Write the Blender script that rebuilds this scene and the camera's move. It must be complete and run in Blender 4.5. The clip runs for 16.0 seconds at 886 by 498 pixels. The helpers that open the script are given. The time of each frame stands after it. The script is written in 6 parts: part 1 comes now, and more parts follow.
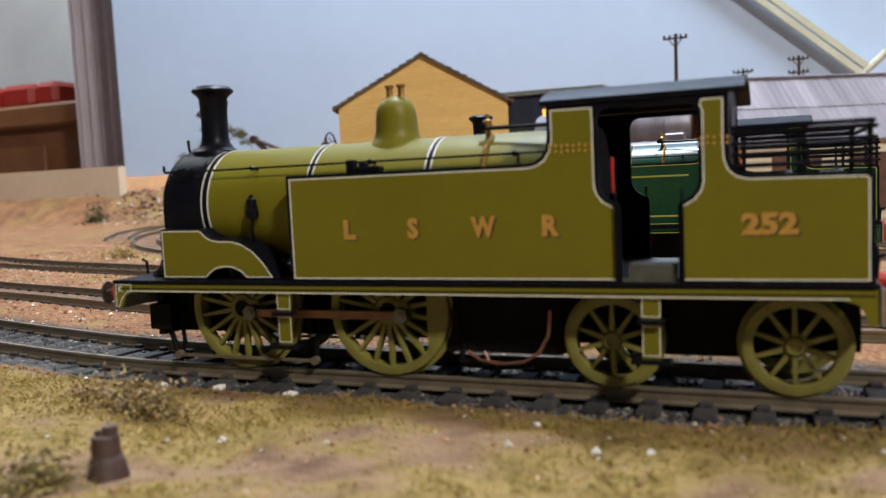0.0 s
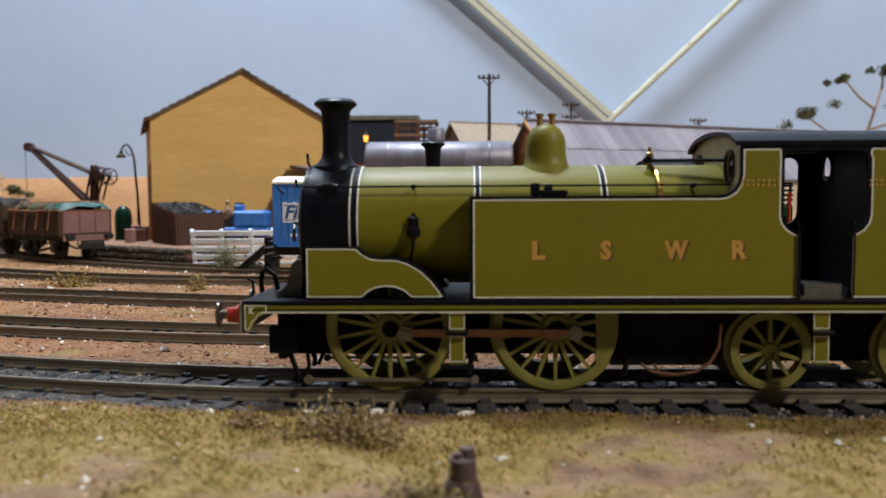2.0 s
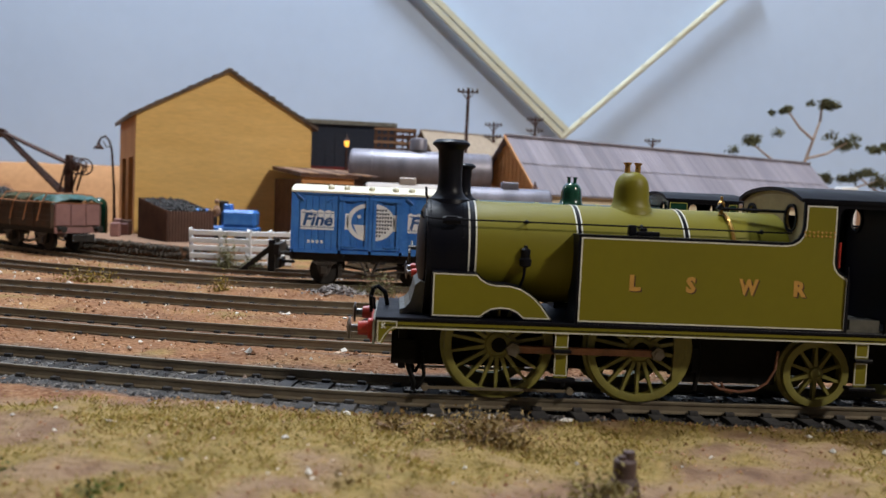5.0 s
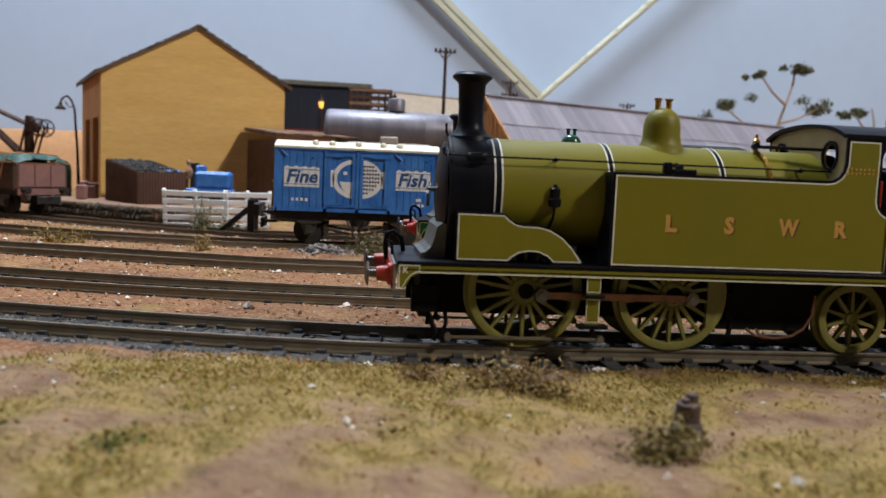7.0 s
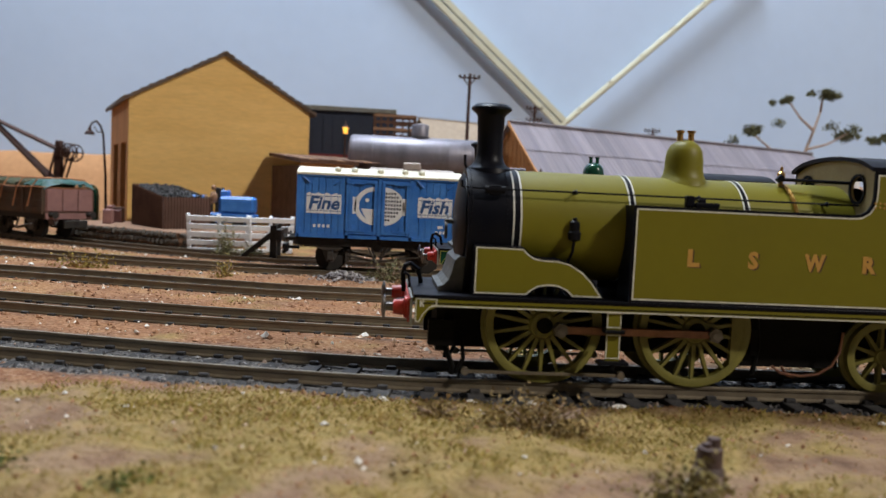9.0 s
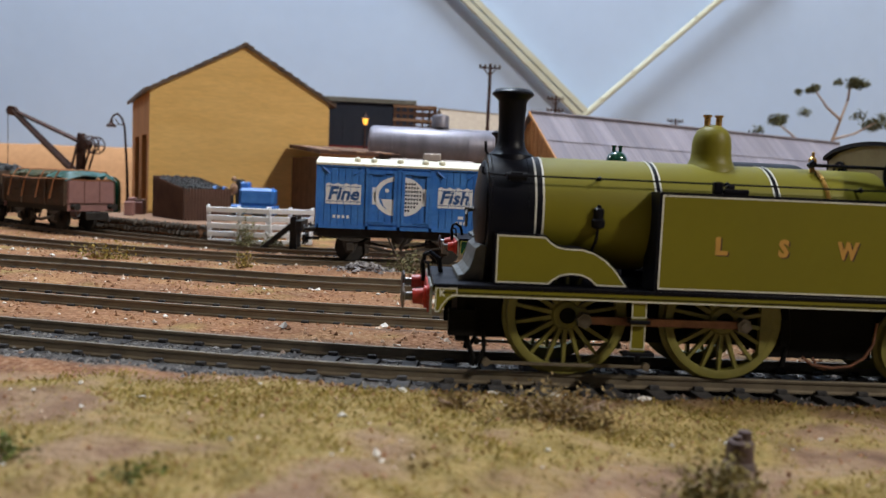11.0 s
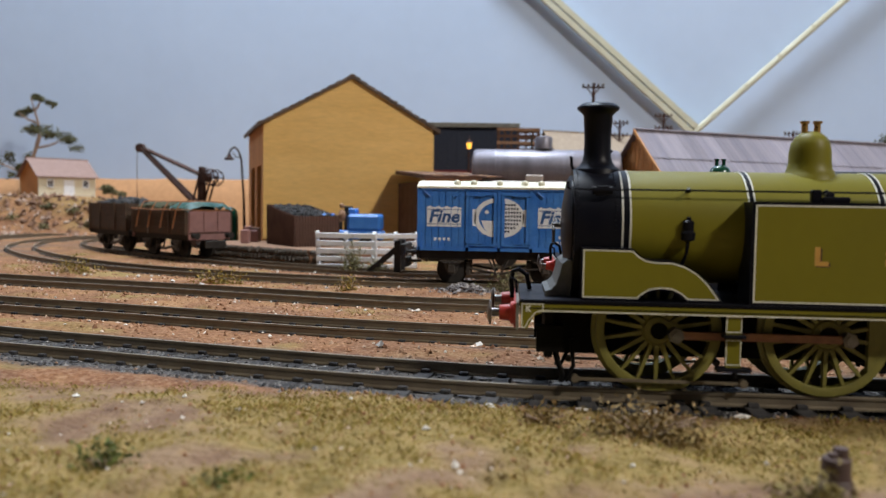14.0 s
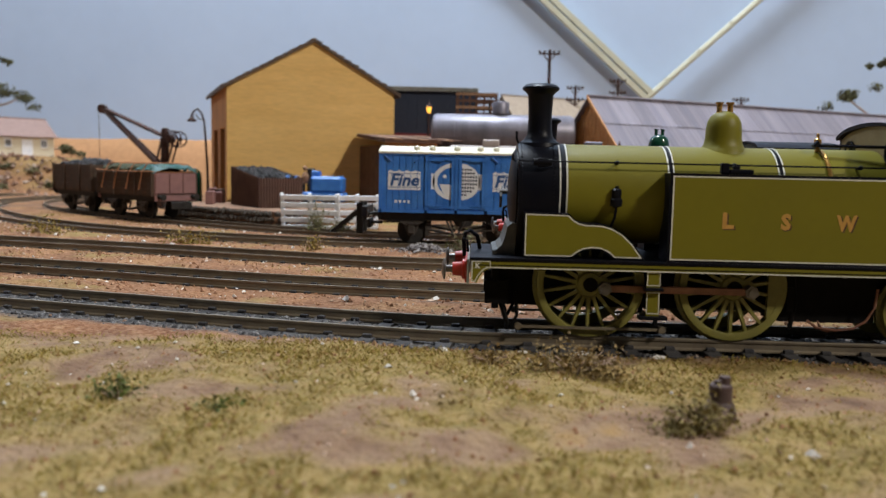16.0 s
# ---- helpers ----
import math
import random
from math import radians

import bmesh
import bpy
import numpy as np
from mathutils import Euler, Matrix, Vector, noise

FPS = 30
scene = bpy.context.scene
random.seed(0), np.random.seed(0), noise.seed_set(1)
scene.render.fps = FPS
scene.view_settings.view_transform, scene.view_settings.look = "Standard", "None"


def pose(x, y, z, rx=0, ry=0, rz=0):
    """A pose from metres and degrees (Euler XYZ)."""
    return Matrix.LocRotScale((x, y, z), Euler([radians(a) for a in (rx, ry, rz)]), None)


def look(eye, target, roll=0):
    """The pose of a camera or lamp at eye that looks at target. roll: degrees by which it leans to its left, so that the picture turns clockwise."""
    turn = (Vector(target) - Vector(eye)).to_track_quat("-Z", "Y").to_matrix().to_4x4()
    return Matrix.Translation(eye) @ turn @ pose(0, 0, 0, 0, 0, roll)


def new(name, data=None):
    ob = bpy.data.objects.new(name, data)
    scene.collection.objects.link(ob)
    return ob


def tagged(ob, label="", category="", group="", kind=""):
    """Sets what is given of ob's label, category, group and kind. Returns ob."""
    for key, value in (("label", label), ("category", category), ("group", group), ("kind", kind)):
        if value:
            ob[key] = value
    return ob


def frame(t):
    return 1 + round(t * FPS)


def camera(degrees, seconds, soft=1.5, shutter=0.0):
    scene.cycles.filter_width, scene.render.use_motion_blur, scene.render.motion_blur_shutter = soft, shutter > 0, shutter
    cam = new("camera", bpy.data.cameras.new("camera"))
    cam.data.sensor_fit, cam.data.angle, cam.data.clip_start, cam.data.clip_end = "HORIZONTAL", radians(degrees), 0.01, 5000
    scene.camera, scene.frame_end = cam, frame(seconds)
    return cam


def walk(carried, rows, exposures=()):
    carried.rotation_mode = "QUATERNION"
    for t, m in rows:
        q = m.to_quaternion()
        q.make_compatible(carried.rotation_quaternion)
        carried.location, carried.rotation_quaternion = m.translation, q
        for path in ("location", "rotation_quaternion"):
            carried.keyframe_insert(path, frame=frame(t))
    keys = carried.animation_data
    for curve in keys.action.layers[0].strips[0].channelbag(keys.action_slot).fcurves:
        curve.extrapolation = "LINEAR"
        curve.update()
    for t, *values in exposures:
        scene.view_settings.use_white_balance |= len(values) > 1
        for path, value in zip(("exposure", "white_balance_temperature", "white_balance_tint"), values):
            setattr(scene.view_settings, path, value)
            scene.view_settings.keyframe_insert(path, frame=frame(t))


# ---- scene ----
cam = camera(57.0, 16.0, soft=1.25)
# seconds, place in metres, yaw, pitch, roll in degrees
PATH = [
    (0.0, 0.09210, -0.13629, 0.03331, 22.139, -4.908, 2.637),
    (0.5, 0.06953, -0.14298, 0.03474, 15.723, -4.388, 1.918),
    (1.0, 0.05455, -0.14805, 0.03439, 10.566, -3.924, 1.305),
    (1.5, 0.03587, -0.15453, 0.03634, 4.850, -3.881, 0.869),
    (2.0, 0.01458, -0.15764, 0.03506, 1.862, -3.709, 0.345),
    (2.5, -0.00014, -0.15572, 0.03721, 0.983, -3.605, -0.019),
    (3.0, -0.00822, -0.15594, 0.03720, 0.345, -3.527, -0.380),
    (5.5, -0.02845, -0.18051, 0.04187, -4.316, -3.929, -2.774),
    (6.0, -0.03450, -0.17184, 0.04011, -5.332, -5.002, -2.890),
    (6.5, -0.03386, -0.16975, 0.03782, -5.921, -5.680, -2.950),
    (7.0, -0.03304, -0.16635, 0.03391, -5.928, -5.534, -2.447),
    (7.5, -0.03306, -0.16949, 0.03524, -5.528, -5.214, -1.952),
    (8.0, -0.03207, -0.16978, 0.04012, -5.203, -4.736, -2.396),
    (8.5, -0.03195, -0.16701, 0.03783, -4.727, -4.399, -2.640),
    (9.0, -0.03161, -0.16460, 0.03578, -4.170, -4.016, -2.669),
    (11.5, -0.03110, -0.15920, 0.03406, -1.534, -4.682, -2.288),
    (12.0, -0.02908, -0.15580, 0.03125, 0.810, -4.558, -1.853),
    (12.5, -0.02766, -0.15294, 0.03030, 2.604, -4.172, -1.663),
    (13.0, -0.02736, -0.15144, 0.02912, 4.206, -3.614, -1.235),
    (13.5, -0.02704, -0.15088, 0.02899, 5.211, -3.250, -0.905),
    (14.0, -0.02644, -0.16280, 0.03353, 5.043, -3.098, -0.914),
    (14.5, -0.02594, -0.17012, 0.03585, 4.862, -3.388, -1.024),
    (15.0, -0.02503, -0.17187, 0.03264, 4.396, -4.080, -1.165),
    (15.5, -0.02389, -0.17336, 0.03095, 3.910, -5.064, -1.267),
    (16.0, -0.02460, -0.18317, 0.03542, 2.283, -5.827, -1.240),
]
cam.data.dof.use_dof, cam.data.dof.focus_distance, cam.data.dof.aperture_fstop = True, 0.225, 30
walk(cam, [(t, pose(x, y, z, 90 + pitch, roll, yaw)) for t, x, y, z, yaw, pitch, roll in PATH],
     exposures=[(0.0, 0.25), (0.5, 0.12), (1.0, 0.0), (3.0, 0.0), (5.5, -0.06), (16.0, -0.06)])

# ---- light: layout and backdrop lamps of the room, then two added fills ----
world = bpy.data.worlds.new("room_light")
scene.world = world
world.use_nodes = True
world.node_tree.nodes["Background"].inputs[0].default_value = (0.75, 0.82, 1.0, 1)
world.node_tree.nodes["Background"].inputs[1].default_value = 0.0


def area_lamp(name, place, target, size, power, colour):
    data = bpy.data.lights.new(name, "AREA")
    data.shape, data.size, data.energy, data.color = "DISK", size, power, colour
    ob = new(name, data)
    ob.matrix_world = look(place, target)
    return ob


area_lamp("layout_lamp", (1.25, -0.92, 1.25), (-0.1, 0.15, 0.0), 0.15, 25.8, (1.0, 0.93, 0.84))
area_lamp("backdrop_lamp", (-0.16, 0.50, 1.5), (-0.26, 0.80, 0.15), 0.30, 36.5, (0.84, 0.92, 1.0))
# broad weak fill added overhead to soften the shade, no real fixture
area_lamp("ceiling_lamp", (-0.7, -0.1, 2.2), (-0.6, 0.5, 0.0), 0.9, 1.8, (0.90, 0.95, 1.0))
# unseen fill added to brighten the room corner past the backdrop
area_lamp("room_lamp", (-2.0, 1.1, 1.7), (-1.7, 1.9, 0.2), 0.4, 22.0, (0.88, 0.94, 1.0))

# ---- helpers: all builders work in millimetres ----
MM = 0.001


def part(name, bm, material, parent=None, label="", smooth=False):
    """Links a bmesh, drawn in millimetres, as one mesh object."""
    bmesh.ops.recalc_face_normals(bm, faces=bm.faces)
    for v in bm.verts:
        v.co *= MM
    me = bpy.data.meshes.new(name)
    bm.to_mesh(me)
    bm.free()
    me.materials.append(material)
    if smooth:
        me.polygons.foreach_set("use_smooth", [True] * len(me.polygons))
        if smooth != "all":
            me.set_sharp_from_angle(angle=radians(38))
    ob = new(name, me)
    ob.parent = parent
    if label:
        ob["label"] = label
    return ob


def again(ob, m, parent=None):
    """Another object on the same mesh."""
    o = new(ob.name.split(".")[0], ob.data)
    o.parent = parent if parent else ob.parent
    o.matrix_basis = m
    if "label" in ob:
        o["label"] = ob["label"]
    return o


def thing(name, x, y, z, turn=0, label="", category="", group="", kind=""):
    ob = new(name)
    ob.matrix_world = pose(x * MM, y * MM, z * MM, 0, 0, turn)
    ob.empty_display_size = 0.01
    return tagged(ob, label, category, group, kind)


def place(x, y, z, rx=0, ry=0, rz=0):
    return pose(x * MM, y * MM, z * MM, rx, ry, rz)


def box(bm, x0, x1, y0, y1, z0, z1, m=None, bevel=0.0):
    vs = [bm.verts.new((x, y, z)) for x in (x0, x1) for y in (y0, y1) for z in (z0, z1)]
    fs = [bm.faces.new([vs[i] for i in f]) for f in ((0, 1, 3, 2), (4, 6, 7, 5), (0, 4, 5, 1), (2, 3, 7, 6), (0, 2, 6, 4), (1, 5, 7, 3))]
    if m is not None:
        bmesh.ops.transform(bm, matrix=m, verts=vs)
    if bevel:
        es = list({e for f in fs for e in f.edges})
        bmesh.ops.bevel(bm, geom=es, offset=bevel, segments=1, affect="EDGES")
    return vs


def ring_pts(c, u, v, r, n, a0=0.0):
    return [c + u * (r * math.cos(a0 + 2 * math.pi * i / n)) + v * (r * math.sin(a0 + 2 * math.pi * i / n)) for i in range(n)]


def cyl(bm, p0, p1, r0, r1=None, n=20, caps=True):
    p0, p1 = Vector(p0), Vector(p1)
    r1 = r0 if r1 is None else r1
    w = (p1 - p0).normalized()
    u = w.orthogonal().normalized()
    v = w.cross(u)
    a = [bm.verts.new(p) for p in ring_pts(p0, u, v, r0, n)]
    b = [bm.verts.new(p) for p in ring_pts(p1, u, v, r1, n)]
    for i in range(n):
        bm.faces.new((a[i], a[(i + 1) % n], b[(i + 1) % n], b[i]))
    if caps:
        bm.faces.new(a[::-1])
        bm.faces.new(b)
    return a + b


def lathe(bm, profile, c=(0, 0, 0), axis=(0, 0, 1), n=28):
    """profile: (radius, height) from bottom to top, closed where the radius is 0."""
    c, w = Vector(c), Vector(axis).normalized()
    u = w.orthogonal().normalized()
    v = w.cross(u)
    rows = []
    for r, h in profile:
        rows.append([bm.verts.new(c + w * h)] if r < 1e-6 else [bm.verts.new(p) for p in ring_pts(c + w * h, u, v, r, n)])
    for a, b in zip(rows, rows[1:]):
        for i in range(n):
            j = (i + 1) % n
            if len(a) == 1 and len(b) == 1:
                continue
            if len(a) == 1:
                bm.faces.new((a[0], b[j], b[i]))
            elif len(b) == 1:
                bm.faces.new((a[i], a[j], b[0]))
            else:
                bm.faces.new((a[i], a[j], b[j], b[i]))
    if len(rows[0]) > 1:
        bm.faces.new(rows[0][::-1])
    if len(rows[-1]) > 1:
        bm.faces.new(rows[-1])


def prism(bm, pts, y0, y1, plane="xz"):
    """A polygon drawn in a plane and pulled along the third axis."""
    def at(p, d):
        return {"xz": (p[0], d, p[1]), "xy": (p[0], p[1], d), "yz": (d, p[0], p[1])}[plane]
    a = [bm.verts.new(at(p, y0)) for p in pts]
    b = [bm.verts.new(at(p, y1)) for p in pts]
    n = len(pts)
    for i in range(n):
        bm.faces.new((a[i], a[(i + 1) % n], b[(i + 1) % n], b[i]))
    bm.faces.new(a[::-1])
    bm.faces.new(b)


def inset(pts, d):
    """The polygon moved inwards by d."""
    n = len(pts)
    area = sum(pts[i][0] * pts[(i + 1) % n][1] - pts[(i + 1) % n][0] * pts[i][1] for i in range(n))
    s = 1 if area > 0 else -1
    out = []
    for i in range(n):
        p, a, b = Vector(pts[i]), Vector(pts[i - 1]), Vector(pts[(i + 1) % n])
        n1 = Vector((-(p - a).y, (p - a).x)).normalized() * s
        n2 = Vector((-(b - p).y, (b - p).x)).normalized() * s
        m = (n1 + n2)
        k = max(0.35, 0.5 * m.length_squared)
        out.append(tuple(p + m * (d / k)))
    return out


def frame_strip(bm, pts, width, y0, y1):
    """A closed line of that width along the inside of a polygon in the xz plane."""
    inner = inset(pts, width)
    n = len(pts)
    q = [[bm.verts.new((p[0], y, p[1])) for p in ring] for ring in (pts, inner) for y in (y0, y1)]
    for i in range(n):
        j = (i + 1) % n
        for a, b in ((0, 1), (1, 3), (3, 2), (2, 0)):
            bm.faces.new((q[a][i], q[a][j], q[b][j], q[b][i]))


def plate(bm, outer, holes, d0, d1, plane="yz"):
    """A plate with holes, outlines in a plane, thickness along the third axis."""
    def at(p, d):
        return {"xz": (p[0], d, p[1]), "xy": (p[0], p[1], d), "yz": (d, p[0], p[1])}[plane]
    edges = []
    for loop in [outer] + holes:
        vs = [bm.verts.new(at(p, d0)) for p in loop]
        edges += [bm.edges.new((vs[i], vs[(i + 1) % len(vs)])) for i in range(len(vs))]
    got = bmesh.ops.triangle_fill(bm, use_beauty=True, edges=edges)
    faces = [f for f in got["geom"] if isinstance(f, bmesh.types.BMFace)]
    ext = bmesh.ops.extrude_face_region(bm, geom=faces)
    vs = [v for v in ext["geom"] if isinstance(v, bmesh.types.BMVert)]
    shift = Vector(at((0, 0), d1 - d0))
    bmesh.ops.translate(bm, vec=shift, verts=vs)


def circle(cx, cy, r, n=20):
    return [(cx + r * math.cos(2 * math.pi * i / n), cy + r * math.sin(2 * math.pi * i / n)) for i in range(n)]


def tube(bm, pts, r, n=6):
    pts = [Vector(p) for p in pts]
    prev, u = None, None
    for i, p in enumerate(pts):
        w = (pts[min(i + 1, len(pts) - 1)] - pts[max(i - 1, 0)]).normalized()
        u = w.orthogonal().normalized() if u is None else (u - w * u.dot(w)).normalized()
        rr = r[i] if isinstance(r, (list, tuple)) else r
        row = [bm.verts.new(q) for q in ring_pts(p, u, w.cross(u), rr, n)]
        if prev:
            for k in range(n):
                bm.faces.new((prev[k], prev[(k + 1) % n], row[(k + 1) % n], row[k]))
        else:
            bm.faces.new(row[::-1])
        prev = row
    bm.faces.new(prev)


def blob(bm, c, r, seed, sub=2, rough=0.35, squash=(1, 1, 1)):
    got = bmesh.ops.create_icosphere(bm, subdivisions=sub, radius=1.0)
    for v in got["verts"]:
        k = 1 + rough * noise.noise(v.co * 1.7 + Vector((seed, seed * 0.7, 3.1)))
        v.co = Vector(c) + Vector((v.co.x * squash[0], v.co.y * squash[1], v.co.z * squash[2])) * (r * k)


def letters(text, size, thick=0.04, align="LEFT", weight=0.014):
    """The built-in font as a mesh, upright in the xz plane, in millimetres."""
    cu = bpy.data.curves.new("letters", "FONT")
    cu.body, cu.size, cu.extrude, cu.align_x, cu.resolution_u, cu.offset = text, size, thick, align, 2, size * weight
    ob = new("letters", cu)
    bpy.context.view_layer.update()
    me = bpy.data.meshes.new_from_object(ob.evaluated_get(bpy.context.evaluated_depsgraph_get()))
    bpy.data.objects.remove(ob)
    bm = bmesh.new()
    bm.from_mesh(me)
    bpy.data.meshes.remove(me)
    bmesh.ops.rotate(bm, cent=(0, 0, 0), matrix=Matrix.Rotation(radians(90), 3, "X"), verts=bm.verts)
    return bm


# ---- materials ----
def material(name, colour, second=None, rough=0.5, metal=0.0, scale=0.25, blend=0.5, fine=0.12, bump=0.0, coat=0.0, island=0.0, object_vary=0.0, gloss=0.5, stretch=None):
    """Two colours mixed by a coarse noise, a fine grain over them, and relief. scale: patches per millimetre."""
    m = bpy.data.materials.new(name)
    m.use_nodes = True
    nt = m.node_tree
    nd, ln = nt.nodes, nt.links
    b = nd["Principled BSDF"]
    co = nd.new("ShaderNodeTexCoord")
    big = nd.new("ShaderNodeTexNoise")
    big.inputs["Scale"].default_value, big.inputs["Detail"].default_value = scale * 1000, 5
    small = nd.new("ShaderNodeTexNoise")
    small.inputs["Scale"].default_value, small.inputs["Detail"].default_value = scale * 9000, 3
    where = co.outputs["Object"]
    if stretch:
        mp = nd.new("ShaderNodeMapping")
        mp.inputs["Scale"].default_value = stretch
        ln.new(where, mp.inputs["Vector"])
        where = mp.outputs["Vector"]
    ln.new(where, big.inputs["Vector"])
    ln.new(where, small.inputs["Vector"])
    ramp = nd.new("ShaderNodeValToRGB")
    ramp.color_ramp.elements[0].position, ramp.color_ramp.elements[1].position = 0.5 - 0.5 * (1 - blend) * 0.5 - 0.05, 0.72
    ramp.color_ramp.elements[0].color = (*colour, 1)
    ramp.color_ramp.elements[1].color = (*(second if second else [c * 0.82 for c in colour]), 1)
    ln.new(big.outputs["Fac"], ramp.inputs["Fac"])
    hsv = nd.new("ShaderNodeHueSaturation")
    val = nd.new("ShaderNodeMapRange")
    val.inputs[3].default_value, val.inputs[4].default_value = 1 - fine * 2, 1 + fine * 2
    ln.new(small.outputs["Fac"], val.inputs[0])
    last = val.outputs[0]
    if island or object_vary:
        rnd = nd.new("ShaderNodeNewGeometry").outputs["Random Per Island"] if island else nd.new("ShaderNodeObjectInfo").outputs["Random"]
        k = island or object_vary
        mr = nd.new("ShaderNodeMapRange")
        mr.inputs[3].default_value, mr.inputs[4].default_value = 1 - k, 1 + k
        ln.new(rnd, mr.inputs[0])
        mul = nd.new("ShaderNodeMath")
        mul.operation = "MULTIPLY"
        ln.new(last, mul.inputs[0])
        ln.new(mr.outputs[0], mul.inputs[1])
        last = mul.outputs[0]
    ln.new(last, hsv.inputs["Value"])
    ln.new(ramp.outputs["Color"], hsv.inputs["Color"])
    ln.new(hsv.outputs["Color"], b.inputs["Base Color"])
    rr = nd.new("ShaderNodeMapRange")
    rr.inputs[3].default_value, rr.inputs[4].default_value = max(0.03, rough - 0.12), min(1, rough + 0.12)
    ln.new(big.outputs["Fac"], rr.inputs[0])
    ln.new(rr.outputs[0], b.inputs["Roughness"])
    b.inputs["Metallic"].default_value = metal
    b.inputs["Coat Weight"].default_value = coat
    b.inputs["Specular IOR Level"].default_value = gloss
    if bump:
        bp = nd.new("ShaderNodeBump")
        bp.inputs["Strength"].default_value, bp.inputs["Distance"].default_value = min(1, bump), 0.0006
        ln.new(small.outputs["Fac"], bp.inputs["Height"])
        ln.new(bp.outputs["Normal"], b.inputs["Normal"])
    return m


def glowing(name, colour, strength):
    m = bpy.data.materials.new(name)
    m.use_nodes = True
    b = m.node_tree.nodes["Principled BSDF"]
    b.inputs["Base Color"].default_value = (*colour, 1)
    b.inputs["Emission Color"].default_value = (*colour, 1)
    b.inputs["Emission Strength"].default_value = strength
    return m


OLIVE = material("olive_paint", (0.160, 0.143, 0.010), (0.147, 0.131, 0.009), rough=0.46, scale=0.05, fine=0.02, gloss=0.22)
OLIVE_DULL = material("olive_wheel_paint", (0.21, 0.19, 0.04), (0.15, 0.135, 0.03), rough=0.5, scale=0.3, fine=0.08)
BLACK = material("black_paint", (0.0035, 0.004, 0.008), (0.006, 0.006, 0.009), rough=0.4, scale=0.2, fine=0.1, gloss=0.11)
BLACK_DULL = material("sooty_black", (0.003, 0.003, 0.003), (0.008, 0.007, 0.0065), rough=0.7, scale=0.3, fine=0.2, bump=0.2, gloss=0.12)
LINE_WHITE = material("white_lining", (0.72, 0.72, 0.66), rough=0.5, scale=0.5, fine=0.05)
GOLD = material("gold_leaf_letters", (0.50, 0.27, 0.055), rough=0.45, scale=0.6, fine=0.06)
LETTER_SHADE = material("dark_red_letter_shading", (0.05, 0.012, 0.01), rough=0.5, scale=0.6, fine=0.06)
BRASS = material("brass", (0.62, 0.36, 0.1), (0.4, 0.22, 0.06), rough=0.3, metal=0.9, scale=0.5)
STEEL = material("steel", (0.17, 0.16, 0.155), (0.10, 0.09, 0.085), rough=0.35, metal=0.9, scale=0.6)
ROD = material("copper_brown_rod", (0.26, 0.12, 0.075), (0.16, 0.075, 0.05), rough=0.4, metal=0.4, scale=0.4)
RED = material("red_paint", (0.45, 0.025, 0.015), (0.3, 0.02, 0.012), rough=0.45, scale=0.4)
BUFF = material("buff_paint", (0.33, 0.26, 0.12), (0.26, 0.2, 0.09), rough=0.5, scale=0.2)
GREY_METAL = material("grey_painted_metal", (0.25, 0.25, 0.22), (0.15, 0.15, 0.13), rough=0.5, scale=0.5)
APRON = material("dark_grey_apron", (0.09, 0.09, 0.08), (0.05, 0.05, 0.045), rough=0.5, scale=0.5)
GREEN = material("dark_green_paint", (0.006, 0.05, 0.028), (0.006, 0.038, 0.022), rough=0.22, scale=0.1, coat=0.4)
GREEN_LINE = material("yellow_lining", (0.35, 0.36, 0.06), rough=0.5)
COAL = material("coal", (0.008, 0.008, 0.009), (0.025, 0.025, 0.027), rough=0.45, scale=0.8, bump=0.8)

# ---- ground, tracks ----
TRACK_LINES = {
    "T1": [(340, -2), (200, -2), (90, -2), (30, -2), (0, -2), (-25, -1.2), (-50, 2.4), (-80, 8.8), (-113, 17.2), (-155, 28), (-200, 43), (-260, 67), (-330, 103), (-420, 165), (-500, 235)],
    "T2": [(340, 50), (150, 50), (0, 51), (-22, 54), (-58, 58.5), (-93, 65), (-141, 77.5), (-195, 91), (-260, 112), (-340, 146), (-430, 200), (-520, 270)],
    "T3": [(340, 120), (160, 120), (60, 120), (0, 119), (-60, 122), (-90, 129), (-137, 142), (-190, 155), (-247, 169), (-320, 194), (-420, 240), (-520, 310)],
    "T4": [(340, 199), (160, 197), (40, 196), (-20, 195), (-71, 193), (-131, 203), (-163, 213), (-237, 247), (-295, 291), (-340, 338), (-380, 395), (-408, 465), (-412, 535), (-398, 590)],
    "T5": [(340, 246), (160, 246), (40, 246), (-30, 243), (-84, 241), (-150, 269), (-205, 303), (-231, 323), (-285, 367), (-330, 412), (-362, 465), (-372, 530), (-360, 580)],
    "T6": [(-380, 350), (-440, 430), (-473, 500), (-478, 560), (-465, 600)],
    "T7": [(140, 302), (60, 302), (-20, 302), (-50, 302)],
}


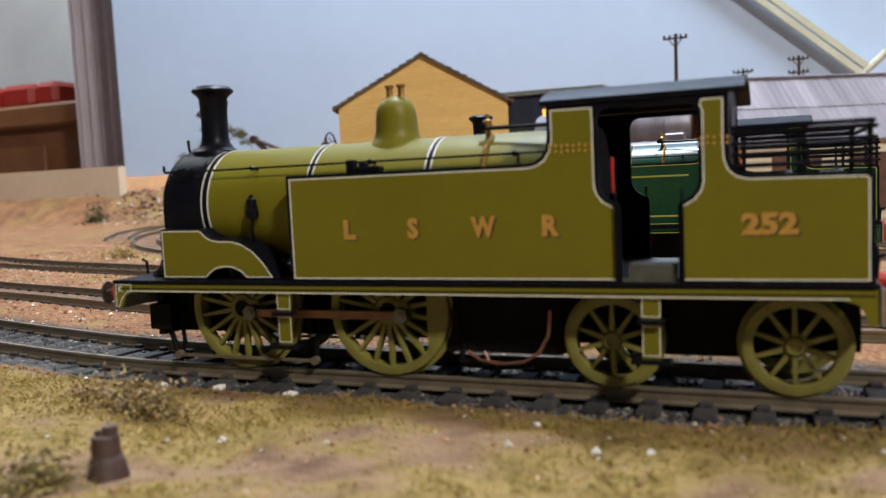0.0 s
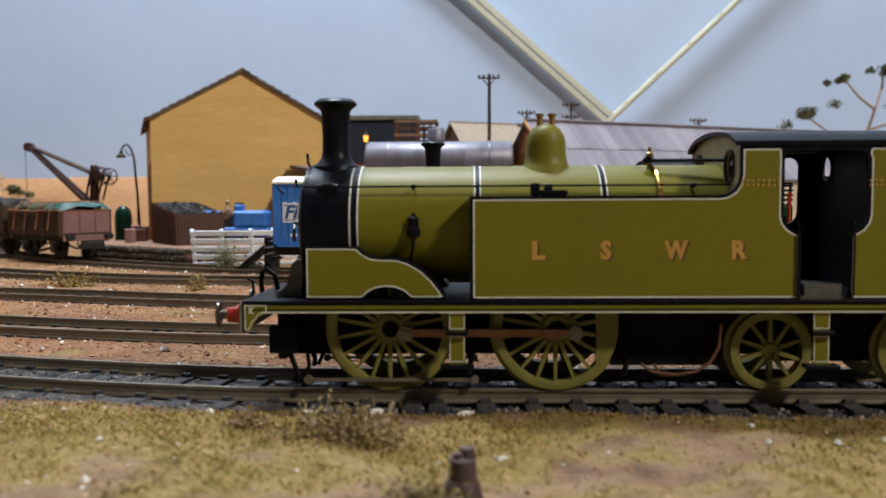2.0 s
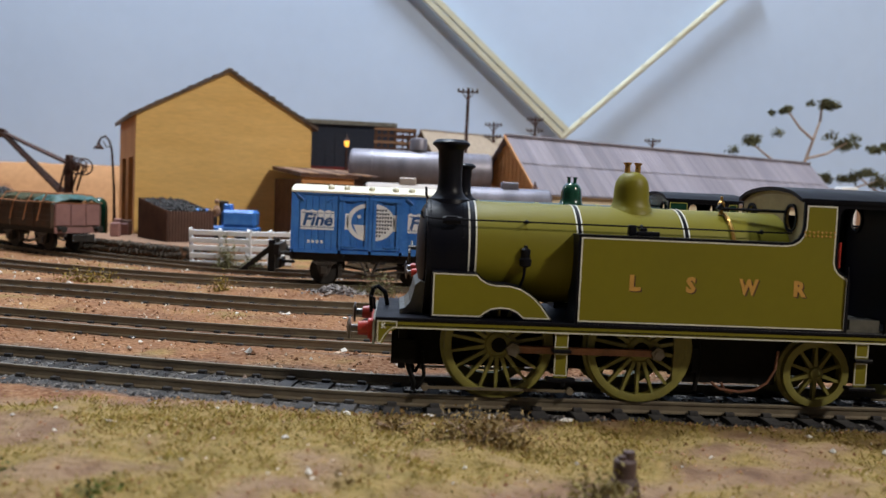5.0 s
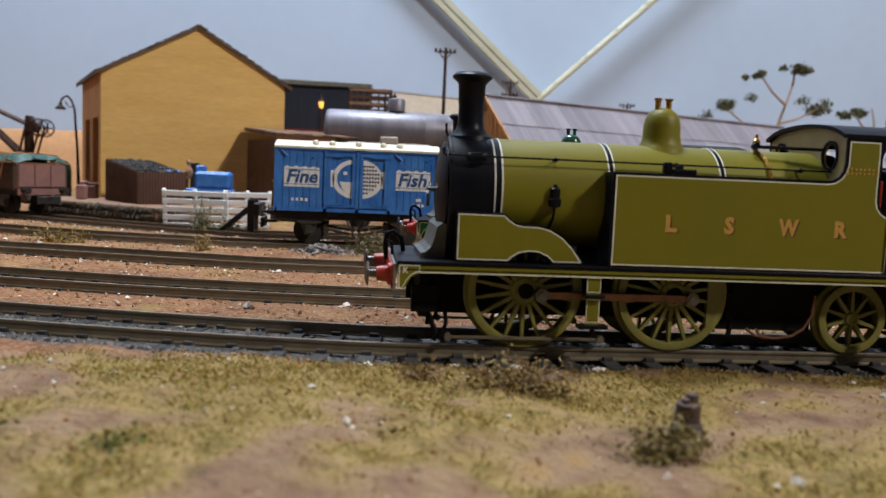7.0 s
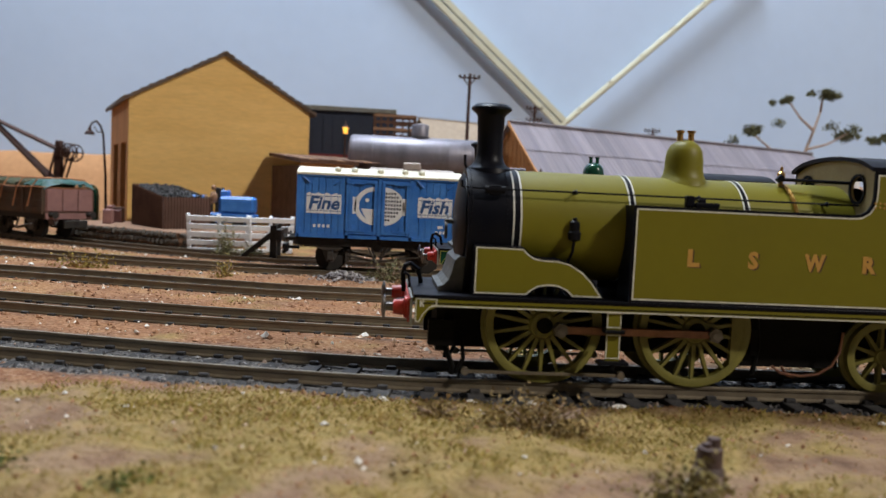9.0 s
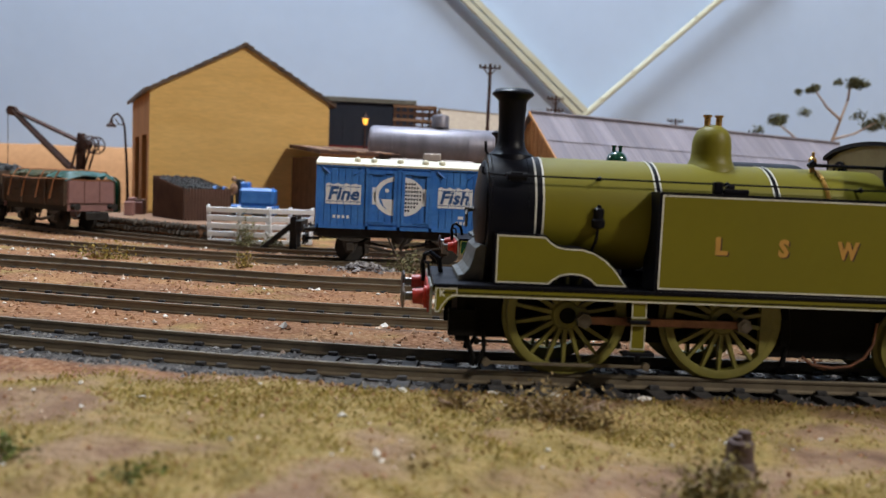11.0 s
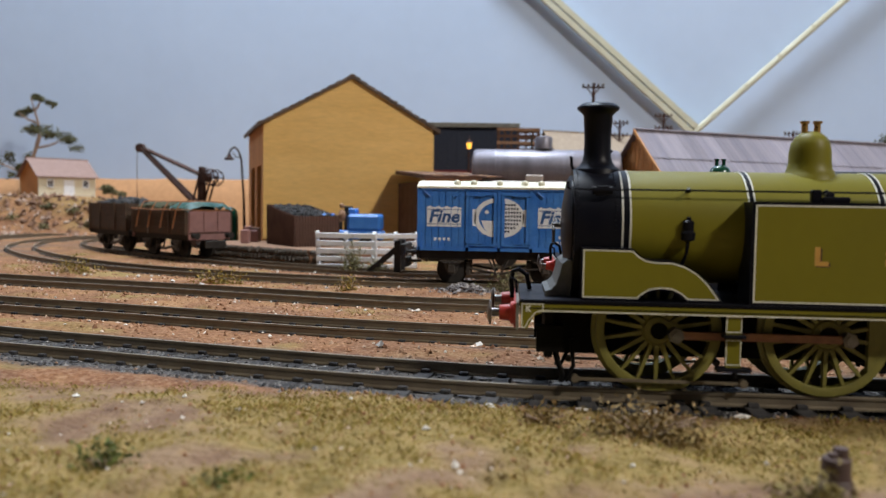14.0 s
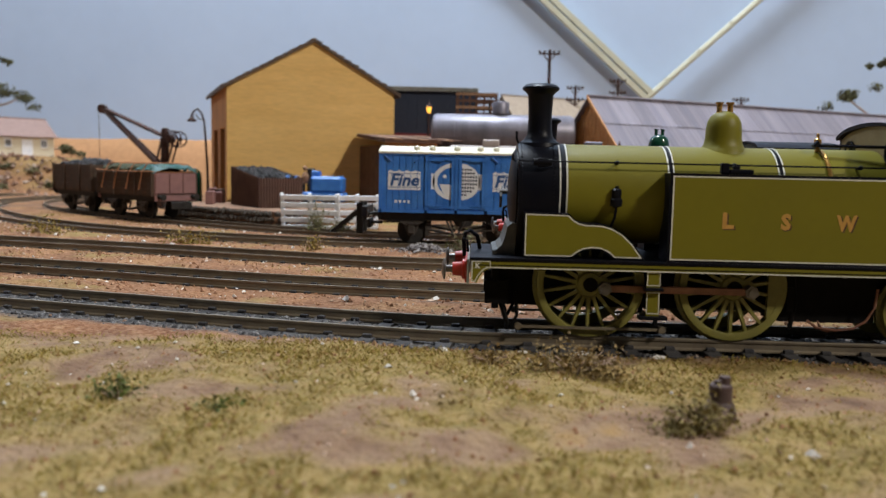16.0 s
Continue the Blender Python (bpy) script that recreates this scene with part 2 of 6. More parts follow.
def glide(pts, step=4.0):
    """A smooth line through points, at even steps."""
    p = [Vector((*q, 0)) for q in pts]
    out = []
    for i in range(len(p) - 1):
        a, b, c, d = p[max(i - 1, 0)], p[i], p[i + 1], p[min(i + 2, len(p) - 1)]
        n = max(2, int((c - b).length / step))
        ta, tb = (c - a) * 0.5, (d - b) * 0.5
        la, lb = (c - b).length / max((b - a).length, 1e-6) if i else 1, (c - b).length / max((d - c).length, 1e-6) if i + 2 < len(p) else 1
        ta = ((b - a) * la + (c - b)) * 0.5 if i else (c - b)
        tb = ((d - c) * lb + (c - b)) * 0.5 if i + 2 < len(p) else (c - b)
        for k in range(n):
            t = k / n
            out.append((2 * t**3 - 3 * t**2 + 1) * b + (t**3 - 2 * t**2 + t) * ta + (-2 * t**3 + 3 * t**2) * c + (t**3 - t**2) * tb)
    out.append(p[-1])
    return out


TRACKS = {k: glide(v) for k, v in TRACK_LINES.items()}
DENSE = np.array([(q.x, q.y) for k in TRACKS for q in TRACKS[k]])


def track_gap(x, y):
    return float(np.min((DENSE[:, 0] - x) ** 2 + (DENSE[:, 1] - y) ** 2)) ** 0.5


def smooth01(a, b, v):
    t = min(1, max(0, (v - a) / (b - a)))
    return t * t * (3 - 2 * t)


NEAR_X = [q.x for q in TRACKS["T1"]][::-1]
NEAR_Y = [q.y for q in TRACKS["T1"]][::-1]


def ground_height(x, y):
    n1 = noise.noise(Vector((x * 0.02, y * 0.02, 0.3)))
    n2 = noise.noise(Vector((x * 0.09, y * 0.09, 5.3)))
    n3 = noise.noise(Vector((x * 0.35, y * 0.35, 9.3)))
    gap = track_gap(x, y)
    free = smooth01(8, 26, gap)
    h = -2.6 + free * (1.0 + 1.1 * n1 + 0.9 * n2 + 0.35 * n3) + (1 - free) * 0.15 * n3
    if y < -14:
        h += smooth01(-14, -40, y) * (0.6 + 1.6 * n1 + 0.5 * n2)
    # the near track stands clear of its ballast
    if -300 < x and y < 70:
        h -= 0.95 * smooth01(-60, -15, x) * (1 - smooth01(14.5, 19, abs(y - float(np.interp(x, NEAR_X, NEAR_Y)))))
    # hillside with the hut
    hill = smooth01(-395, -460, x) * smooth01(590, 652, y)
    h += hill * (37 + 4 * n2)
    return h


def ground_kind(x, y):
    """Shares of grass and of ballast."""
    n = noise.noise(Vector((x * 0.035, y * 0.05, 2.3))) + 0.6 * noise.noise(Vector((x * 0.11, y * 0.14, 7.7)))
    if y < -10:
        g = smooth01(-0.25, 0.25, n + 0.12) * smooth01(-16, -24, y)
    else:
        g = smooth01(0.1, 0.7, n) * smooth01(14, 24, track_gap(x, y)) * 0.9
    gap1 = abs(y) if x > -20 else track_gap(x, y) if y < 60 else 99
    b = 1 - smooth01(15, 21 + 3 * n, gap1) if y < 40 else 0.5 * (1 - smooth01(7, 13, track_gap(x, y)))
    return g, b


def build_ground():
    xs = np.concatenate([np.arange(-1500, -320, 30), np.arange(-320, -140, 6), np.arange(-140, 130, 1.8), np.arange(130, 400, 7), np.arange(400, 1101, 50)])
    ys = np.concatenate([np.arange(-500, -110, 30), np.arange(-110, 20, 1.8), np.arange(20, 130, 3), np.arange(130, 420, 6), np.arange(420, 1001, 14)])
    verts, g, b = [], [], []
    for y in ys:
        for x in xs:
            verts.append((x * MM, y * MM, ground_height(x, y) * MM))
            a, c = ground_kind(x, y)
            g.append(a)
            b.append(c)
    w = len(xs)
    faces = [(j * w + i, j * w + i + 1, (j + 1) * w + i + 1, (j + 1) * w + i) for j in range(len(ys) - 1) for i in range(w - 1)]
    me = bpy.data.meshes.new("ground")
    me.from_pydata(verts, [], faces)
    fore = [smooth01(-12, -20, v[1] / MM) for v in verts]
    for nm, data in (("grass", g), ("ballast", b), ("fore", fore)):
        at = me.attributes.new(nm, "FLOAT", "POINT")
        at.data.foreach_set("value", data)
    me.polygons.foreach_set("use_smooth", [True] * len(me.polygons))
    me.materials.append(ground_material())
    ob = new("ground", me)
    tagged(ob, "sandy red scenic ground with tufts of dry grass and grey ballast", "ground", kind="structure")


def ground_material():
    m = bpy.data.materials.new("scenic_ground")
    m.use_nodes = True
    nd, ln = m.node_tree.nodes, m.node_tree.links
    b = nd["Principled BSDF"]
    pos = nd.new("ShaderNodeNewGeometry").outputs["Position"]

    def noise_node(scale, detail=5):
        t = nd.new("ShaderNodeTexNoise")
        t.inputs["Scale"].default_value, t.inputs["Detail"].default_value = scale, detail
        ln.new(pos, t.inputs["Vector"])
        return t.outputs["Fac"]

    def ramp(fac, stops):
        r = nd.new("ShaderNodeValToRGB")
        while len(r.color_ramp.elements) < len(stops):
            r.color_ramp.elements.new(0.5)
        for e, (p, c) in zip(r.color_ramp.elements, stops):
            e.position, e.color = p, (*c, 1)
        ln.new(fac, r.inputs["Fac"])
        return r.outputs["Color"]

    def mix(fac, a, c):
        x = nd.new("ShaderNodeMix")
        x.data_type = "RGBA"
        ln.new(fac, x.inputs[0])
        ln.new(a, x.inputs[6])
        ln.new(c, x.inputs[7])
        return x.outputs[2]

    earth = ramp(noise_node(60), [(0.3, (0.125, 0.050, 0.023)), (0.5, (0.225, 0.097, 0.042)), (0.7, (0.34, 0.18, 0.07))])
    specks = ramp(noise_node(900, 2), [(0.35, (0.09, 0.042, 0.022)), (0.5, (0.24, 0.118, 0.058)), (0.68, (0.45, 0.31, 0.20))])
    half = nd.new("ShaderNodeValue")
    half.outputs[0].default_value = 0.4
    earth = mix(half.outputs[0], earth, specks)
    dust = ramp(noise_node(120), [(0.28, (0.105, 0.058, 0.036)), (0.45, (0.20, 0.12, 0.073)), (0.6, (0.25, 0.163, 0.096)), (0.75, (0.285, 0.172, 0.066))])
    at = nd.new("ShaderNodeAttribute")
    at.attribute_name = "fore"
    earth = mix(at.outputs["Fac"], earth, dust)
    grass = ramp(noise_node(260), [(0.3, (0.170, 0.119, 0.038)), (0.5, (0.246, 0.174, 0.060)), (0.7, (0.306, 0.208, 0.085))])
    stone = ramp(noise_node(1300, 2), [(0.35, (0.024, 0.022, 0.022)), (0.5, (0.065, 0.06, 0.058)), (0.66, (0.14, 0.13, 0.12))])
    for nm, col in (("grass", grass), ("ballast", stone)):
        at = nd.new("ShaderNodeAttribute")
        at.attribute_name = nm
        earth = mix(at.outputs["Fac"], earth, col)
    ln.new(earth, b.inputs["Base Color"])
    b.inputs["Roughness"].default_value = 0.92
    b.inputs["Specular IOR Level"].default_value = 0.2
    bp = nd.new("ShaderNodeBump")
    bp.inputs["Strength"].default_value, bp.inputs["Distance"].default_value = 0.9, 0.0011
    ln.new(noise_node(700, 4), bp.inputs["Height"])
    ln.new(bp.outputs["Normal"], b.inputs["Normal"])
    return m


RAIL = material("weathered_rail", (0.15, 0.12, 0.085), (0.21, 0.175, 0.12), rough=0.5, metal=0.3, scale=0.25, fine=0.1)
SLEEPER = material("dark_sleeper", (0.035, 0.034, 0.037), (0.075, 0.072, 0.07), rough=0.9, scale=0.3, fine=0.2, bump=0.4, object_vary=0.3, gloss=0.15)


def railway_track(line, label, near):
    tr = thing("railway_track", 0, 0, 0, 0, label, "track", "parallel tracks")
    prof = [(-0.4, 0), (0.4, 0), (0.45, -0.15), (0.4, -0.6), (0.16, -0.8), (0.16, -1.9), (0.85, -2.2), (0.85, -2.45), (-0.85, -2.45), (-0.85, -2.2), (-0.16, -1.9), (-0.16, -0.8), (-0.4, -0.6), (-0.45, -0.15)]
    for s in (-1, 1):
        bm = bmesh.new()
        prev = None
        for i, p in enumerate(line):
            w = (line[min(i + 1, len(line) - 1)] - line[max(i - 1, 0)]).normalized()
            u = Vector((-w.y, w.x, 0))
            row = [bm.verts.new(p + u * (s * 8.65 + a) + Vector((0, 0, z))) for a, z in prof]
            if prev:
                for k in range(len(prof)):
                    bm.faces.new((prev[k], prev[(k + 1) % len(prof)], row[(k + 1) % len(prof)], row[k]))
            prev = row
        part("rail", bm, RAIL, tr, "weathered steel rail")
    bm = bmesh.new()
    box(bm, -1.65, 1.65, -15.4, 15.4, -3.6, -2.35, bevel=0.12)
    for s in (-1, 1):
        for q in (-1, 1):
            box(bm, -1.0, 1.0, s * 8.65 + q * 1.25 - 0.55, s * 8.65 + q * 1.25 + 0.55, -2.4, -1.55, bevel=0.15)
    first = None
    run, last = 0.0, line[0]
    for i in range(1, len(line) - 1):
        run += (line[i] - last).length
        last = line[i]
        if run >= 7.6:
            run -= 8.0
            w = line[i + 1] - line[i - 1]
            m = place(last.x, last.y, random.uniform(-0.1, 0.05) - (0 if near else 0.35), 0, 0, math.degrees(math.atan2(w.y, w.x)) + random.uniform(-1.2, 1.2))
            if first is None:
                first = part("sleeper", bm, SLEEPER, tr)
                first.matrix_basis = m
            else:
                again(first, m)


build_ground()
for key, line in TRACKS.items():
    railway_track(line, "model railway track on grey ballast" if key == "T1" else "model railway track half sunk in red earth", key == "T1")

# ---- room and backdrop ----
SKY = material("painted_sky_backdrop", (0.47, 0.59, 0.79), (0.44, 0.555, 0.75), rough=0.75, scale=0.006, fine=0.015)
ROOM_WALL = material("pale_room_wall", (0.22, 0.23, 0.25), (0.2, 0.21, 0.23), rough=0.9, scale=0.004, fine=0.02)
CEILING_WHITE = material("white_ceiling", (0.6, 0.6, 0.6), rough=0.9, scale=0.004, fine=0.02)
CREAM_BAR = material("cream_batten", (0.58, 0.58, 0.46), (0.5, 0.49, 0.37), rough=0.6, scale=0.05, fine=0.08)
SAND = material("sand_coloured_hills", (0.40, 0.205, 0.092), (0.34, 0.175, 0.08), rough=0.95, scale=0.02, fine=0.12, bump=0.3)
CREAM_BOARD = material("cream_board", (0.62, 0.5, 0.38), (0.56, 0.45, 0.34), rough=0.8, scale=0.01, fine=0.03)
CUPBOARD = material("brown_cupboard_wood", (0.30, 0.13, 0.05), (0.22, 0.09, 0.035), rough=0.5, scale=0.01, fine=0.1)
CURTAIN = material("grey_violet_curtain", (0.56, 0.52, 0.58), (0.5, 0.46, 0.52), rough=0.95, scale=0.01, fine=0.05)

WALL_Y = 800


def slab(name, x0, x1, y0, y1, z0, z1, mat, label, category="wall"):
    bm = bmesh.new()
    box(bm, x0, x1, y0, y1, z0, z1)
    return tagged(part(name, bm, mat), label, category, kind="structure")


slab("wall_north", -790, 1500, WALL_Y, WALL_Y + 20, -20, 2300, SKY, "backdrop board painted pale blue grey as a sky", "backdrop")
slab("wall_far_north", -3200, -790, 2200, 2260, -900, 2300, CEILING_WHITE, "plain pale wall of the room behind the layout")
slab("wall_east", 1500, 1560, -2600, 2260, -900, 2300, ROOM_WALL, "plain pale wall of the room")
slab("wall_west", -3260, -3200, -2600, 2260, -900, 2300, ROOM_WALL, "plain pale wall of the room")
slab("wall_south", -3200, 1500, -2660, -2600, -900, 2300, ROOM_WALL, "plain pale wall of the room")
slab("ceiling", -3260, 1560, -2660, 2260, 2300, 2360, CEILING_WHITE, "white ceiling of the layout room", "ceiling")
slab("floor", -3260, 1560, -2660, 2260, -960, -900, CUPBOARD, "brown floor of the layout room", "floor")

# crossed battens in front of the sky board
bm = bmesh.new()
for k, (a, b) in enumerate((((176, 120), (-60, 330)), )):
    d = Vector((b[0] - a[0], 0, b[1] - a[1])).normalized()
    up = Vector((-d.z, 0, d.x))
    for o, w in ((-4.6, 6.2), (3.4, 6.0)):
        p, q = Vector((a[0], WALL_Y - 9, a[1])), Vector((b[0], WALL_Y - 9, b[1]))
        vs = [bm.verts.new(e + up * (o + s * w / 2) + Vector((0, t * 4, 0))) for e in (p, q) for s in (-1, 1) for t in (-1, 1)]
        for f in ((0, 1, 3, 2), (4, 6, 7, 5), (0, 4, 5, 1), (2, 3, 7, 6), (0, 2, 6, 4), (1, 5, 7, 3)):
            bm.faces.new([vs[i] for i in f])
batten = tagged(part("batten", bm, CREAM_BAR), "pair of cream battens crossing the sky board", "batten", "crossed battens")
bm = bmesh.new()
tube(bm, [(172, WALL_Y - 10, 118), (392, WALL_Y - 10, 322)], 3.6, 8)
thin = tagged(part("batten", bm, CREAM_BAR, smooth=True), "thin cream tube leaning before the sky board", "batten", "crossed battens")
for i in range(6):
    bm = bmesh.new()
    t = 0.1 + i * 0.16
    box(bm, 172 + 220 * t - 2, 172 + 220 * t + 2, WALL_Y - 14, WALL_Y - 6, 118 + 204 * t - 3.4, 118 + 204 * t + 3.4)
    part("clip", bm, CREAM_BAR, thin)

# low sand hills before the board
bm = bmesh.new()
cols = []
for i in range(81):
    x = -790 + i * 15
    h = 59 + 5 * noise.noise(Vector((x * 0.006, 0.5, 0))) + 1.5 * noise.noise(Vector((x * 0.05, 3.5, 0)))
    h *= smooth01(420, 150, x)
    cols.append([bm.verts.new((x, y, z)) for y, z in ((730, -4), (755, h * 0.6), (772, h * 0.95), (786, h), (796, h * 0.9), (796, -4))])
for a, b in zip(cols, cols[1:]):
    for k in range(5):
        bm.faces.new((a[k], b[k], b[k + 1], a[k + 1]))
tagged(part("sand_hills", bm, SAND, smooth="all"), "low sand coloured hills in front of the sky board", "hills", kind="structure")

# the room at the open end of the layout
slab("layout_fascia", -1120, -650, 640, 652, -20, 67, CREAM_BOARD, "cream board at the open end of the layout", "board")
bm = bmesh.new()
fold = [(-1080 + i * 1.6, 1000 + 9 * math.sin(i * 0.42)) for i in range(82)]
prism(bm, fold + [(a, b + 4) for a, b in fold[::-1]], -900, 1500, "xy")
tagged(part("curtain", bm, CURTAIN), "grey violet curtain hanging beside the layout", "curtain")
cup = thing("cupboard", -1500, 1400, -900, 0, "brown wooden cupboard with a lighter top", "cupboard")
bm = bmesh.new()
box(bm, -230, 190, -150, 250, 0, 1090)
part("body", bm, CUPBOARD, cup)
bm = bmesh.new()
box(bm, -260, 215, -180, 270, 1090, 1140, bevel=6)
part("top", bm, CUPBOARD, cup)
for s in (-1, 1):
    bm = bmesh.new()
    box(bm, -120 + s * 100 - 90, -120 + s * 100 + 90, -162, -150, 60, 1050, bevel=3)
    part("door", bm, CUPBOARD, cup)
for i, (dx, r) in enumerate(((-60, 55), (60, 50), (150, 34))):
    bm = bmesh.new()
    box(bm, -1590 + dx - r, -1590 + dx + r, 1260, 1340, 240, 240 + 55, bevel=12)
    tagged(part("red_box", bm, RED), "glossy red box on the brown cupboard", "box", "red boxes")

# ---- buildings ----
YELLOW_WALL = material("yellow_ochre_boards", (0.80, 0.52, 0.18), (0.73, 0.46, 0.15), rough=0.8, scale=0.12, fine=0.09, stretch=(0.16, 1, 1))
ORANGE_WALL = material("orange_brick_wall", (0.66, 0.31, 0.11), (0.52, 0.24, 0.09), rough=0.85, scale=0.06, fine=0.12)
ROOF_BROWN = material("weathered_brown_roof", (0.16, 0.11, 0.08), (0.10, 0.075, 0.06), rough=0.85, scale=0.08, fine=0.15)
ROOF_GREY = material("lilac_grey_sheet_roof", (0.19, 0.175, 0.215), (0.27, 0.245, 0.28), rough=0.6, scale=0.16, fine=0.06, object_vary=0.14, stretch=(1, 0.08, 0.08))
# near-black that paints shade into door and window openings
DARK = material("dark_opening", (0.012, 0.011, 0.011), (0.03, 0.025, 0.02), rough=0.9, scale=0.1)
NAVY = material("navy_boards", (0.018, 0.028, 0.055), (0.028, 0.036, 0.06), rough=0.7, scale=0.05)
CREAM = material("cream_paint", (0.68, 0.62, 0.46), (0.58, 0.52, 0.38), rough=0.7, scale=0.06)
BROWN_WOOD = material("brown_stained_wood", (0.13, 0.06, 0.035), (0.075, 0.038, 0.025), rough=0.8, scale=0.15, fine=0.15)
TIMBER = material("pale_timber", (0.36, 0.21, 0.12), (0.22, 0.12, 0.07), rough=0.8, scale=0.2, fine=0.15)


def goods_shed():
    sh = thing("goods_shed", -199, 386, -2.5, 23, "yellow boarded goods shed with a brown gable roof", "shed")
    W, L, E, R = 122, 120, 90, 124
    pitch = (R - E) / (W / 2)
    bm = bmesh.new()
    outer = [(0, 0), (0, E), (W / 2, R), (W, E), (W, 0)]
    prism(bm, outer, 0.6, 3)
    front = part("gable_wall", bm, YELLOW_WALL, sh)
    # boards of the gable
    rng = random.Random(4)
    z, row = 0.0, 0
    while z < R - 1:
        h = 7.2
        ztop = min(z + h - 0.04, R - 0.5)
        cut = 0 if z < E else (z - E) / pitch
        cut2 = 0 if ztop < E else (ztop - E) / pitch
        x0, x1 = cut, W - cut
        if x1 - x0 > 4:
            bm = bmesh.new()
            d = rng.uniform(-0.04, 0.04)
            pts = [(x0, z), (x1, z), (W - cut2, ztop), (cut2, ztop)]
            prism(bm, pts, -0.4 + d, 0.65)
            part("board", bm, YELLOW_WALL, front)
        z += h
        row += 1
    bm = bmesh.new()
    prism(bm, outer, L - 3, L)
    part("gable_wall", bm, YELLOW_WALL, sh)
    bm = bmesh.new()
    plate(bm, [(3, 0), (L - 3, 0), (L - 3, E), (3, E)], [[(14, 2), (14, 62), (46, 62), (46, 2)], [(64, 2), (64, 62), (96, 62), (96, 2)]], 0, 3, "yz")
    side = part("side_wall", bm, ORANGE_WALL, sh, "orange side wall with dark doorways")
    bm = bmesh.new()
    box(bm, W - 3, W, 3, L - 3, 0, E)
    part("side_wall", bm, ORANGE_WALL, sh)
    # dark sheets behind the doorways, the shade inside put into their colour
    for y0 in (14, 64):
        bm = bmesh.new()
        box(bm, 4, 5, y0, y0 + 32, 0, 62)
        part("door", bm, DARK, side, "near-black sheet painted as shade inside the doorway")
    # roof in rows of slates
    for s in (-1, 1):
        bm = bmesh.new()
        x0 = -4 if s < 0 else W + 4
        z0 = E - 4 * pitch
        pts = [(x0, z0), (W / 2, R), (W / 2, R + 1.6), (x0, z0 + 1.6)]
        prism(bm, pts, -3.5, L + 3)
        roof = part("roof_slope", bm, ROOF_BROWN, sh)
        bm = bmesh.new()
        n = 12
        for i in range(n):
            a, b = i / n, (i + 0.86) / n
            xa, xb = x0 + (W / 2 - x0) * a, x0 + (W / 2 - x0) * b
            za, zb = z0 + 1.6 + (R - z0) * a, z0 + 1.6 + (R - z0) * b
            prism(bm, [(xa, za), (xb, zb), (xb, zb + 0.3), (xa, za + 1.1 + rng.uniform(-0.3, 0.4))], -3.9 + rng.uniform(-0.5, 0.4), L + 3.2)
        part("slate_rows", bm, ROOF_BROWN, roof)["kind"] = "stuff"
    bm = bmesh.new()
    box(bm, W / 2 - 1.8, W / 2 + 1.8, -4, L + 3.4, R + 1.0, R + 2.6, bevel=0.5)
    part("ridge", bm, ROOF_BROWN, sh)
    return sh


